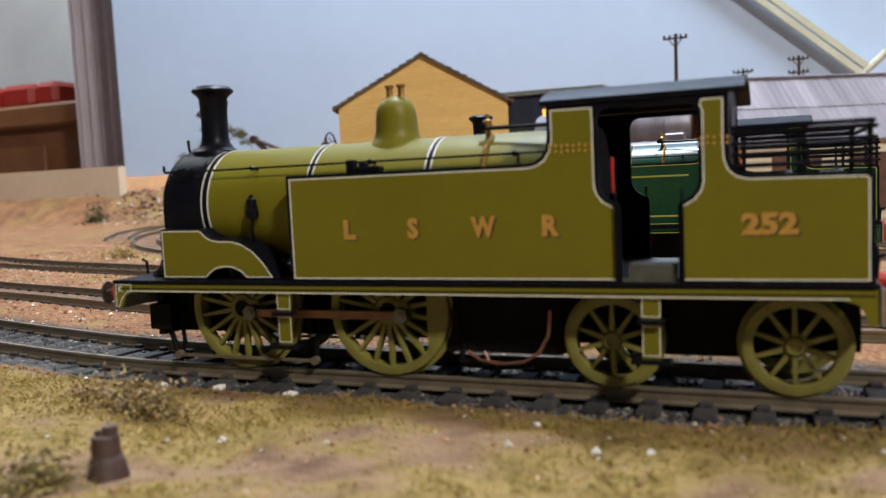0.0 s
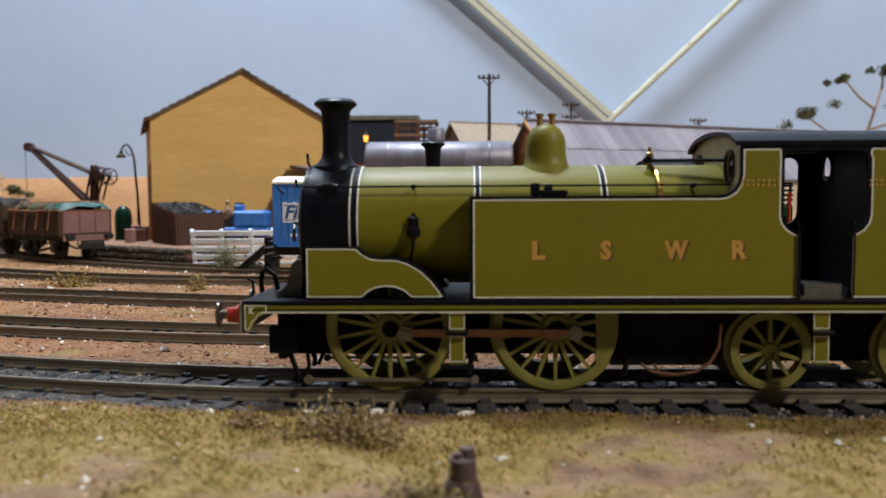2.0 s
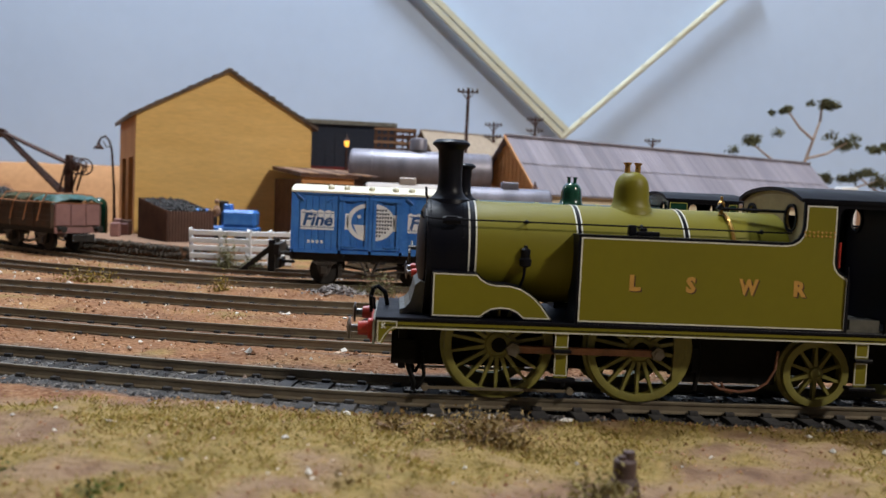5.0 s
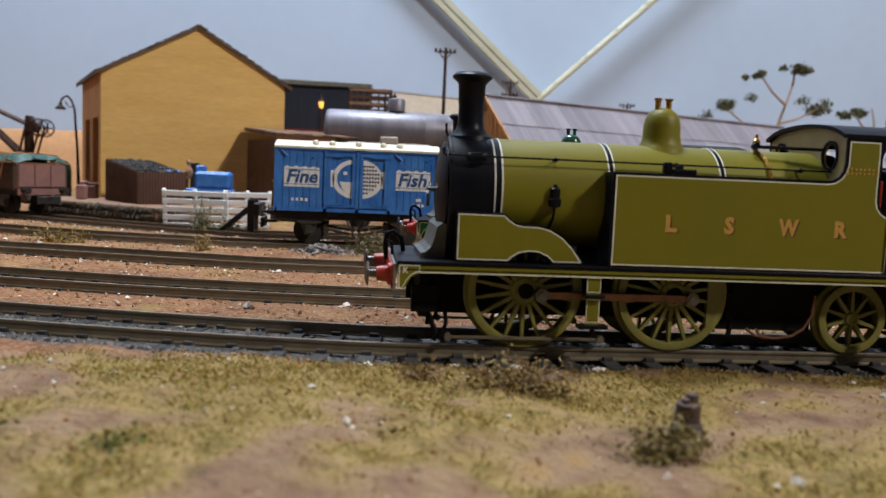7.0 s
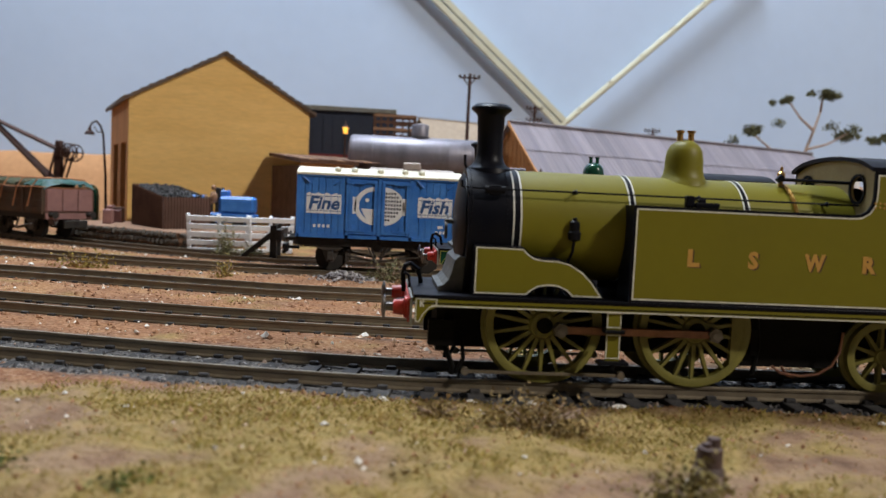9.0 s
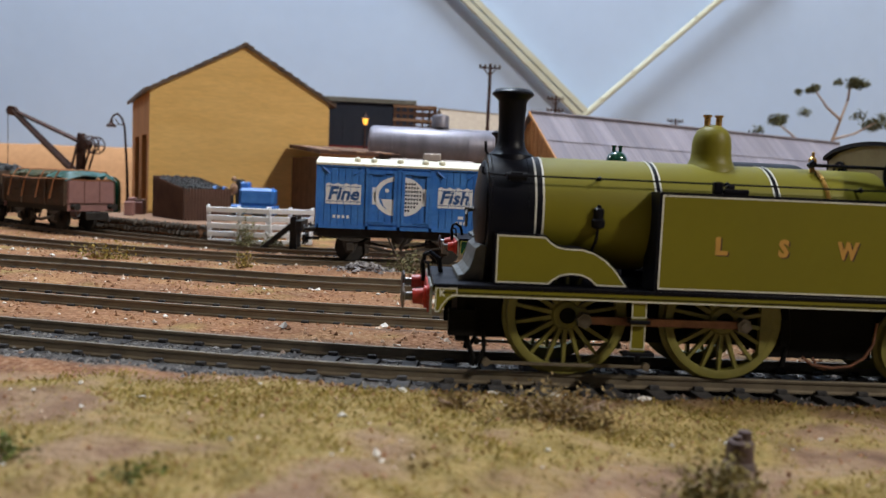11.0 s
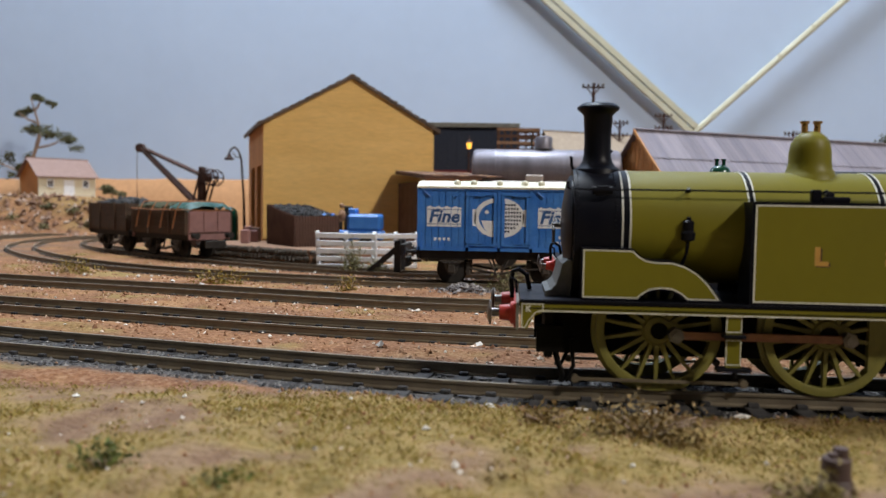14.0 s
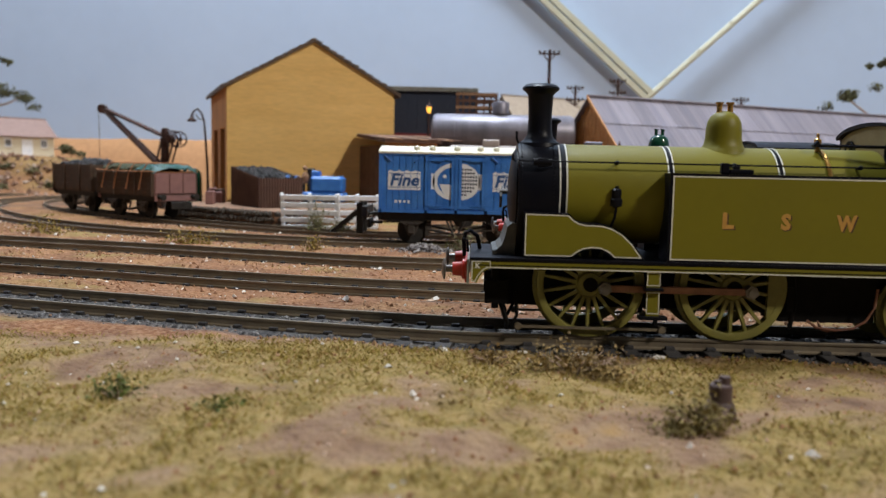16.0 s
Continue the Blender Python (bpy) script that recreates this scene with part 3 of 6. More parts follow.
def long_shed():
    sh = thing("long_shed", 72, 362, -2.5, 28, "long low shed with a lilac grey sheet roof", "shed")
    W, L, E, R = 72, 334, 51, 87
    bm = bmesh.new()
    box(bm, 3, L - 3, 0, 3, 0, E)
    part("front_wall", bm, CREAM, sh, "cream front wall")
    bm = bmesh.new()
    box(bm, 3, L - 3, W - 3, W, 0, E)
    part("back_wall", bm, CREAM, sh)
    for x0, x1 in ((0, 3), (L - 3, L)):
        bm = bmesh.new()
        prism(bm, [(0, 0), (W, 0), (W, E), (W / 2, R - 1), (0, E)], x0, x1, "yz")
        g = part("gable_wall", bm, ORANGE_WALL, sh, "orange boarded gable wall")
        if x0 == 0:
            for i in range(15):
                bm = bmesh.new()
                y = 2 + i * 4.7
                h = (E + (R - E) * min(y, W - y) / (W / 2)) - 3
                box(bm, -0.5, 0.1, y, y + 4.2, 0, h)
                part("board", bm, ORANGE_WALL, g)
            bm = bmesh.new()
            prism(bm, [(26, 0), (46, 0), (46, 44), (42, 49), (36, 51), (30, 49), (26, 44)], -1.0, -0.4, "yz")
            part("doorway", bm, BROWN_WOOD, g)
    drop = (R - E) / (W / 2)
    rng = random.Random(9)
    for s in (0, 1):
        bm = bmesh.new()
        y0 = -4 if s == 0 else W + 4
        prism(bm, [(y0, E - 4 * drop), (W / 2, R), (W / 2, R + 0.9), (y0, E - 4 * drop + 0.9)], -4, L + 4, "yz")
        slope = part("roof_slope", bm, ROOF_GREY, sh)
        if s == 0:
            for row in range(2):
                for i in range(21):
                    bm = bmesh.new()
                    a, b = row * 0.5, row * 0.5 + 0.52
                    ya, yb = y0 + (W / 2 - y0) * a, y0 + (W / 2 - y0) * min(b, 1)
                    za, zb = E - 4 * drop + (R - E + 4 * drop) * a, E - 4 * drop + (R - E + 4 * drop) * min(b, 1)
                    x0 = -4 + i * 16
                    lift = 0.95 + (0.35 if row else 0) + rng.uniform(0, 0.25)
                    vs = []
                    for k in range(9):
                        x = x0 + k * 2.0
                        dz = 0.35 * (k % 2)
                        vs.append((bm.verts.new((x, ya, za + lift + dz)), bm.verts.new((x, yb, zb + lift + dz - 0.25))))
                    for p, q in zip(vs, vs[1:]):
                        bm.faces.new((p[0], q[0], q[1], p[1]))
                    part("roof_sheet", bm, ROOF_GREY, slope)
    bm = bmesh.new()
    box(bm, -4, L + 4, W / 2 - 2, W / 2 + 2, R + 0.6, R + 2.2, bevel=0.5)
    part("ridge", bm, ROOF_GREY, sh)
    bm = bmesh.new()
    prism(bm, [(-4.4, E - 4.4 * drop - 1), (W / 2, R - 1), (W / 2, R + 1.4), (-4.4, E - 4.4 * drop + 1.4)], -5, -4, "yz")
    part("bargeboard", bm, ORANGE_WALL, sh, "orange painted bargeboard")
    for i in range(7):
        bm = bmesh.new()
        box(bm, 20 + i * 48, 50 + i * 48, -0.6, 0.2, 6, 40)
        part("door", bm, BROWN_WOOD, sh)
    return sh


goods_shed()
long_shed()


def dark_store():
    st = thing("dark_store", -118, 470, -2.5, 0, "navy boarded store with a red base and grey roof", "shed")
    bm = bmesh.new()
    box(bm, 0, 92, 0, 50, 24, 96)
    part("wall", bm, NAVY, st)
    bm = bmesh.new()
    box(bm, -0.5, 92.5, -0.8, 50, 0, 63)
    part("base", bm, material("dark_red_base", (0.2, 0.03, 0.03), rough=0.8), st)
    bm = bmesh.new()
    prism(bm, [(-4, 96), (94, 96), (94, 99), (-4, 99.5)], -3, 53)
    part("roof", bm, GREY_METAL, st)
    for i in range(12):
        bm = bmesh.new()
        box(bm, i * 7.7, i * 7.7 + 0.5, -0.35, 0, 63, 96)
        part("cover_strip", bm, NAVY, st)


def slatted_crate(x, y, z):
    cr = thing("slatted_crate", x, y, z, 0, "brown slatted wooden crate on a tall stand", "crate")
    for px in (0, 15, 30):
        for py in (0, 18):
            bm = bmesh.new()
            box(bm, px - 0.9, px + 0.9, py - 0.9, py + 0.9, -z - 2, 17)
            part("post", bm, BROWN_WOOD, cr)
    for k, hz in enumerate((0.5, 5.5, 10.5, 15.5)):
        bm = bmesh.new()
        box(bm, -1, 31, -1.6, -0.8, hz, hz + 2)
        part("slat", bm, TIMBER if k % 2 else BROWN_WOOD, cr)
        bm = bmesh.new()
        box(bm, -1, 31, 18.8, 19.6, hz, hz + 2)
        part("slat", bm, BROWN_WOOD, cr)
    for px in (4, 9, 20, 25):
        bm = bmesh.new()
        box(bm, px, px + 1.4, -0.8, 0, 0, 17)
        part("slat", bm, BROWN_WOOD, cr)
    bm = bmesh.new()
    box(bm, -1, 31, -1, 19, -1, 0)
    part("base", bm, BROWN_WOOD, cr)


dark_store()
slatted_crate(-40, 452, 74)

# ---- locomotives ----
def wheel(parent, x, r, spokes, paint, crank=False, weight=0.0, side=-1):
    w = new("wheel")
    w.parent, w.matrix_basis = parent, place(x, 0, r, 0, 0, 0)
    y0, y1 = side * 7.2, side * 9.5
    bm = bmesh.new()
    n = 48
    prof = [(r - 1.5, y0), (r + 0.75, y0), (r + 0.75, y0 + side * 0.7), (r, y0 + side * 0.9), (r, y1), (r - 1.0, y1 + side * 0.12), (r - 1.5, y1)]
    rows = [[bm.verts.new((a * math.cos(2 * math.pi * i / n), b, a * math.sin(2 * math.pi * i / n))) for i in range(n)] for a, b in prof]
    for k in range(len(rows)):
        a, b = rows[k], rows[(k + 1) % len(rows)]
        for i in range(n):
            bm.faces.new((a[i], a[(i + 1) % n], b[(i + 1) % n], b[i]))
    part("rim", bm, paint, w, smooth=True)
    bm = bmesh.new()
    hub = 2.9 if crank else 1.7
    lathe(bm, [(hub, 0), (hub, 1.6), (hub - 0.5, 2.3), (0.9, 2.3), (0.9, 1.9), (0, 1.9)], (0, side * 7.4, 0), (0, side, 0), 20)
    if crank:
        prism(bm, [(-1.2, -1.9), (3.6, -1.5), (4.6, 0), (3.6, 1.5), (-1.2, 1.9)], side * 8.0, side * 9.9)
    hub_ob = part("hub", bm, paint, w, smooth=True)
    if crank:
        bm = bmesh.new()
        cyl(bm, (0.2, side * 9.6, 0), (0.2, side * 10.05, 0), 1.55, n=20)
        part("axle_end", bm, BLACK_DULL, hub_ob, "sooty black axle end")
    bm = bmesh.new()
    vs = []
    for rad, ww, dd in ((hub - 0.2, 0.42, 0.75), (r - 1.35, 0.27, 0.5)):
        for sx, sy in ((-1, -1), (1, -1), (1, 1), (-1, 1)):
            vs.append(bm.verts.new((sx * ww, side * 8.6 + sy * dd, rad)))
    for i in range(4):
        bm.faces.new((vs[i], vs[(i + 1) % 4], vs[4 + (i + 1) % 4], vs[4 + i]))
    first = part("spoke", bm, paint, w)
    for i in range(1, spokes):
        again(first, place(0, 0, 0, 0, 360 * i / spokes, 0))
    if weight:
        bm = bmesh.new()
        a0 = radians(42)
        arc = [((r - 1.4) * math.cos(a), (r - 1.4) * math.sin(a)) for a in np.linspace(-a0, a0, 14)]
        prism(bm, [(p[0] * weight, p[1]) for p in arc], side * 8.2, side * 9.45)
        part("balance_weight", bm, paint, w)
    return w


FRONT_SIDE = [(14.6, 16.8), (14.6, 35), (57.2, 35), (58.4, 35.2), (59.5, 35.9), (60.2, 37), (60.5, 38.4), (60.5, 43.3), (75, 43.3), (75, 42.4), (69.4, 42.4),
              (68.4, 41.9), (68, 40.9), (68, 31.4), (68.3, 30.3), (69, 29.4), (70, 28.8), (70.8, 28.5), (71.1, 28), (71.1, 16.8)]
FRONT_PANEL = FRONT_SIDE[:8] + [(67.9, 43.3)] + FRONT_SIDE[12:]
REAR_SIDE = [(75, 43.3), (75, 42.4), (80.6, 42.4), (81.6, 41.9), (82, 40.9), (82, 31.4), (81.7, 30.3), (81, 29.4), (80, 28.8), (79.4, 28.5), (79.1, 28), (79.1, 16.8),
             (104, 16.8), (104, 31), (103.3, 31.9), (88.6, 32.1), (87.4, 32.4), (86.5, 33.2), (86.1, 34.4), (86, 36), (86, 43.3)]
REAR_PANEL = [(82.1, 43.3)] + REAR_SIDE[3:]
SPLASHER = [(-14.4, 17.1), (-14.4, 26.3), (-5.2, 26.2), (-4.2, 25.2), (-3, 24.5), (-1.5, 24.25), (1.5, 24.2), (3.7, 23.6), (6, 22.3), (8, 20.4), (9.4, 18.5), (10.4, 17.1),
            (4.2, 17.1), (3, 18.2), (1.4, 18.9), (-0.4, 19), (-2.2, 18.7), (-3.6, 17.8), (-4.3, 17.1)]


def tank_locomotive(x, y, paint, wheel_paint, line, valance, label, lettered):
    eng = thing("tank_locomotive", x, y, 0, 0, label, "locomotive")
    # frames and gear between the wheels
    bm = bmesh.new()
    for s in (-1, 1):
        box(bm, -20, 103, s * 5.6, s * 6.4, 6.0, 15.2)
    box(bm, -12, 58, -5.6, 5.6, 8, 15.5)
    box(bm, 40, 60, -8, 8, 4.2, 15.5)
    box(bm, 70, 94, -5.6, 5.6, 4.5, 13)
    box(bm, -20.5, -19, -9, 9, 5.5, 15)
    box(bm, -22, -17, -9.5, -7, 6.6, 11.5)
    box(bm, -22, -17, 7, 9.5, 6.6, 11.5)
    part("frames", bm, BLACK_DULL, eng, "sooty black frames")
    for s in (-1, 1):
        bm = bmesh.new()
        tube(bm, [(-18, s * 8, 11), (-18.4, s * 8, 6), (-17, s * 8, 2.2), (-17.2, s * 8, 0.8)], 0.55)
        tube(bm, [(-15.5, s * 8.2, 9), (-15, s * 8.2, 4), (-16.4, s * 8.2, 1)], 0.4)
        part("guard_iron", bm, BLACK_DULL, eng)
        bm = bmesh.new()
        box(bm, -14.6, 15.2, s * 10.1, s * 10.5, 1.7, 2.25)
        for rx in (-14.8, 15.4):
            cyl(bm, (rx, s * 9.6, 2.0), (rx, s * 10.8, 2.0), 0.75, n=12)
        part("brake_rod", bm, RAIL if wheel_paint is OLIVE_DULL else BLACK_DULL, eng, "slim brownish brake rod ahead of the wheel")
        for bx in (14.5, 42.8):
            bm = bmesh.new()
            tube(bm, [(bx, s * 8, 14), (bx + 0.7, s * 8, 8), (bx - 0.2, s * 8, 2.5)], 0.5)
            box(bm, bx - 1.3, bx, s * 7.4, s * 9, 6.5, 11.5)
            part("brake_hanger", bm, BLACK_DULL, eng)
    bm = bmesh.new()
    tube(bm, [(59, -11, 12), (58.6, -11, 8), (57, -11, 5.2), (54.5, -11, 3.6), (51, -11, 3.1), (47, -11, 3.6), (45, -11, 5)], 0.28)
    tube(bm, [(47.5, -10, 4.8), (48.5, -10.4, 3), (50, -10.4, 2.7)], 0.25)
    part("brake_pipe", bm, ROD, eng, "thin rusty copper pipe")
    # wheels and rods
    for s in (-1, 1):
        wheel(eng, 0, 11.15, 18, wheel_paint, True, 0, s)
        wheel(eng, 30, 11.15, 18, wheel_paint, True, 1.0, s)
        wheel(eng, 68.3, 7.15, 10, wheel_paint, side=s)
        wheel(eng, 94.3, 7.15, 10, wheel_paint, side=s)
        bm = bmesh.new()
        box(bm, 2.6, 34, s * 10.7, s * 11.7, 9.9, 11.4, bevel=0.15)
        part("coupling_rod", bm, ROD, eng)
        for px in (3, 33.2):
            bm = bmesh.new()
            cyl(bm, (px, s * 9.6, 10.6), (px, s * 12.4, 10.6), 1.45, n=6)
            cyl(bm, (px, s * 12.3, 10.6), (px, s * 12.8, 10.6), 0.8, n=10)
            part("crank_pin", bm, STEEL if lettered else BLACK, eng)
    for ax in (0, 30, 68.3, 94.3):
        bm = bmesh.new()
        cyl(bm, (ax, -7.4, 11.15 if ax < 40 else 7.15), (ax, 7.4, 11.15 if ax < 40 else 7.15), 1.2, n=10)
        part("axle", bm, BLACK_DULL, eng)
    # footplate with its lined valance
    bm = bmesh.new()
    box(bm, -25.3, 104.6, -17.3, 17.3, 16.35, 16.95, bevel=0.08)
    part("footplate", bm, BLACK, eng)
    for s in (-1, 1):
        bm = bmesh.new()
        pts = [(-25, 16.35), (-25, 12), (-23.9, 11.6), (-23.4, 12.6), (-22.6, 14), (-21, 14.75), (100, 14.75), (102, 14.2), (103, 12.5), (103.2, 11.4), (104.3, 11.4), (104.3, 16.35)]
        prism(bm, pts, s * 16.2, s * 17.0)
        part("valance", bm, valance, eng)
        bm = bmesh.new()
        box(bm, -22, 101, s * 17.0, s * 17.07, 14.8, 15.02)
        part("lining", bm, line, eng)
        bm = bmesh.new()
        box(bm, -24.5, 104, s * 17.0, s * 17.06, 15.25, 15.5)
        box(bm, -24.5, 104, s * 17.0, s * 17.06, 16.1, 16.32)
        part("valance_stripe", bm, BLACK, eng)
        bm = bmesh.new()
        frame_strip(bm, [(-24.9, 11.9), (-24.2, 11.8), (-23.5, 13.2), (-22.4, 14.5), (-21, 15.0), (-21, 16.2), (-24.9, 16.2)], 0.16, s * 17.0, s * 17.09)
        part("lining", bm, line, eng)
        # steps
        for sx in (12.3, 75):
            bm = bmesh.new()
            box(bm, sx - 1.35, sx + 1.35, s * 15.9, s * 16.3, 4.8, 15.0)
            st = part("step_plate", bm, valance, eng)
            bm = bmesh.new()
            frame_strip(bm, [(sx - 1.35, 11.9), (sx + 1.35, 11.9), (sx + 1.35, 14.7), (sx - 1.35, 14.7)], 0.16, s * 16.3, s * 16.36)
            frame_strip(bm, [(sx - 1.3, 6.1), (sx + 1.3, 6.1), (sx + 1.3, 10.6), (sx - 1.3, 10.6)], 0.16, s * 16.3, s * 16.36)
            part("lining", bm, line, st)
            for tz, tw in ((10.9, 1.9), (5.0, 2.9)):
                bm = bmesh.new()
                box(bm, sx - tw, sx + tw, s * 14.5, s * 18.0, tz, tz + 0.7, bevel=0.1)
                part("step", bm, BLACK, st)
    # beams, buffers and couplings
    for bx, d in ((-25.4, -1), (104.6, 1)):
        bm = bmesh.new()
        box(bm, min(bx, bx + d * 0.5), max(bx, bx + d * 0.5), -16.4, 16.4, 11.2, 16.4, bevel=0.1)
        beam = part("buffer_beam", bm, GREY_METAL, eng)
        bm = bmesh.new()
        box(bm, min(bx + d * 0.5, bx + d * 0.9), max(bx + d * 0.5, bx + d * 0.9), -15.2, 15.2, 11.6, 16.0, bevel=0.1)
        part("beam_face", bm, RED, beam, "red painted face")
        for s in (-1, 1):
            bm = bmesh.new()
            lathe(bm, [(2.1, 0), (2.1, 0.5), (1.55, 0.7), (1.35, 2.6), (1.0, 2.6)], (bx + d * 0.9, s * 11.4, 14), (d, 0, 0), 18)
            buf = part("buffer_stock", bm, RED, beam, smooth=True)
        for s in (-1, 1):
            bm = bmesh.new()
            lathe(bm, [(0.75, 2.5), (0.75, 4.0), (2.2, 4.1), (2.3, 4.45), (1.2, 4.8), (0, 4.9)], (bx + d * 0.9, s * 11.4, 14), (d, 0, 0), 18)
            part("buffer_head", bm, STEEL, beam, "bare steel buffer head", smooth=True)
        bm = bmesh.new()
        tube(bm, [(bx + d * 0.8, 0, 14), (bx + d * 2.6, 0, 13.8), (bx + d * 3.4, 0, 12.6), (bx + d * 2.6, 0, 11.6)], 0.45)
        part("coupling_hook", bm, BLACK, beam)
        bm = bmesh.new()
        tube(bm, [(bx + d * 1.2, 4.5, 15), (bx + d * 1.5, 4.5, 18.6), (bx + d * 1.1, 4.3, 20.4), (bx, 3.6, 20.9), (bx - d * 1.6, 3, 19.8), (bx - d * 2.2, 3, 17)], 0.5, 8)
        tube(bm, [(bx + d * 0.4, -5, 17), (bx + d * 0.6, -5, 19.4), (bx + d * 1.6, -5, 19.9)], 0.3)
        part("vacuum_hose", bm, BLACK, eng, "black curled hose")
    # boiler
    bm = bmesh.new()
    cyl(bm, (-7, 0, 30), (61, 0, 30), 10.65, n=64)
    part("boiler", bm, paint, eng, smooth=True)
    for bx in (-6.2, 16, 38.6):
        for dx, w, c, rr in ((0, 1.0, BLACK, 10.7), (-0.52, 0.24, line, 10.76), (0.52, 0.24, line, 10.76)):
            if bx < 0:
                w, dx = w * 1.25, dx * 1.35
            bm = bmesh.new()
            cyl(bm, (bx + dx - w / 2, 0, 30), (bx + dx + w / 2, 0, 30), rr, n=64)
            part("boiler_band", bm, c, eng, smooth=True)
    bm = bmesh.new()
    prof = [(-8.5, 16.9), (-9.5, 20), (-10.9, 25)] + [(10.9 * math.cos(a), 30 + 10.9 * math.sin(a)) for a in np.linspace(math.pi, 0, 33)] + [(10.9, 25), (9.5, 20), (8.5, 16.9)]
    prism(bm, prof, -15.6, -7.1, "yz")
    smokebox = part("smokebox", bm, BLACK, eng, "satin black smokebox", smooth=True)
    bm = bmesh.new()
    for rx in (-8.2, -14.9):
        for a in np.linspace(-0.3, math.pi + 0.3, 46):
            blob(bm, (rx, 10.92 * math.cos(a), 30 + 10.92 * math.sin(a)), 0.17, 1, 1, 0)
    part("rivets", bm, BLACK, smokebox)["kind"] = "stuff"
    bm = bmesh.new()
    lathe(bm, [(9.6, 0), (9.6, 0.3), (8.6, 0.9), (4, 1.7), (0, 1.9)], (-15.6, 0, 30), (-1, 0, 0), 40)
    door = part("smokebox_door", bm, BLACK, smokebox, smooth=True)
    bm = bmesh.new()
    cyl(bm, (-17.3, 0, 30), (-19.2, 0, 30), 0.5, n=10)
    tube(bm, [(-18.9, 0, 30), (-18.9, -1.2, 29), (-18.9, -1.3, 26.6)], 0.32)
    tube(bm, [(-18.4, 0, 30), (-18.4, 1.8, 31.2)], 0.3)
    part("door_handle", bm, STEEL, door, "dark steel door handle")
    bm = bmesh.new()
    tube(bm, [(-15.2, -2, 40.3), (-15.8, -2, 41.4), (-15.9, -2, 43.2)], 0.28)
    tube(bm, [(-16.2, -8.5, 36.8), (-16.8, -8.5, 37.1), (-16.8, -8.5, 38.2)], 0.28)
    part("lamp_iron", bm, BLACK, smokebox)
    bm = bmesh.new()
    prism(bm, [(-20.6, 17), (-16, 17), (-15.6, 23.5), (-16.6, 23.8), (-17.6, 23), (-18, 21), (-18.6, 19.2), (-19.6, 18.2), (-20.6, 17.9)], -9.5, 9.5)
    part("smokebox_apron", bm, APRON, smokebox, "dark grey curved apron plate")
    # chimney and dome
    bm = bmesh.new()
    lathe(bm, [(4.9, -1.2), (4.5, 0.1), (3.5, 0.75), (2.85, 1.7), (2.6, 3), (2.55, 6), (2.75, 10.4), (3.1, 10.9), (3.7, 11.4), (4.05, 11.7), (4.0, 12.1), (3.3, 12.7), (2.9, 12.8), (2.5, 12.3), (2.3, 9.6), (0, 9.6)], (-10.8, 0, 40.7), n=36)
    part("chimney", bm, BLACK, eng, "slim black chimney with a flared lip", smooth=True)
    bm = bmesh.new()
    lathe(bm, [(5.6, -1.8), (5.2, -0.6), (4.5, 0.1), (4.0, 1.1), (3.8, 2.3), (3.75, 4.2), (3.5, 5.7), (2.9, 6.9), (1.9, 7.7), (0.9, 8.05), (0, 8.1)], (29, 0, 40.4), n=40)
    dome = part("dome", bm, paint, eng, smooth=True)
    for s in (-1.15, 1.15):
        bm = bmesh.new()
        lathe(bm, [(0.75, 0), (0.62, 0.4), (0.6, 2.2), (0.85, 2.3), (0.85, 2.7), (0, 2.75)], (29 + s, 0, 47.7), n=12)
        part("safety_valve", bm, BRASS if lettered else GREEN, dome, smooth=True)
    # side plates, panels and lining on both sides
    for s in (-1, 1):
        for pts, panel, nm in ((FRONT_SIDE, FRONT_PANEL, "tank_side"), (REAR_SIDE, REAR_PANEL, "bunker_side")):
            bm = bmesh.new()
            prism(bm, pts, s * 16.3, s * 17.0)
            side = part(nm, bm, BLACK, eng)
            bm = bmesh.new()
            pan = inset(panel, 0.72)
            prism(bm, pan, s * 17.0, s * 17.04)
            part("panel", bm, paint, side)
            bm = bmesh.new()
            frame_strip(bm, inset(panel, 0.58), 0.24, s * 17.0, s * 17.08)
            part("lining", bm, line, side)
        bm = bmesh.new()
        for x0, k in ((60.9, 8), (82.4, 5)):
            for i in range(k):
                for z in (36.5, 37.3):
                    blob(bm, (x0 + i * 0.88, s * 17.06, z + 0.1 * (i % 2)), 0.27, 1, 1, 0)
        part("rivet_row", bm, GREEN_LINE if not lettered else GOLD, eng, "two rows of gilt rivets")["kind"] = "stuff"
        bm = bmesh.new()
        prism(bm, SPLASHER, s * 8.0, s * 14.9)
        spl = part("splasher", bm, BLACK, eng)
        bm = bmesh.new()
        prism(bm, inset(SPLASHER, 0.35), s * 14.9, s * 14.95)
        part("panel", bm, paint, spl)
        bm = bmesh.new()
        frame_strip(bm, inset(SPLASHER, 0.28), 0.22, s * 14.9, s * 15.0)
        part("lining", bm, line, spl)
        # handrail with its knobs
        bm = bmesh.new()
        tube(bm, [(-15.8, s * 8.4, 37.1), (-15, s * 10, 36.9), (-13, s * 10.4, 36.8), (60.4, s * 10.4, 36.8)], 0.2)
        rail = part("handrail", bm, BLACK, eng)
        bm = bmesh.new()
        cyl(bm, (-12.6, s * 10.35, 36.6), (-8.9, s * 10.35, 36.6), 0.75, n=12)
        box(bm, -11.9, -9.6, s * 10.35 - 0.5, s * 10.35 + 0.5, 35.6, 37.5, bevel=0.15)
        part("ejector_box", bm, BLACK, rail)
        for kx in (4.6, 28.5, 54):
            bm = bmesh.new()
            blob(bm, (kx, s * 10.35, 36.8), 0.55, 1, 1, 0)
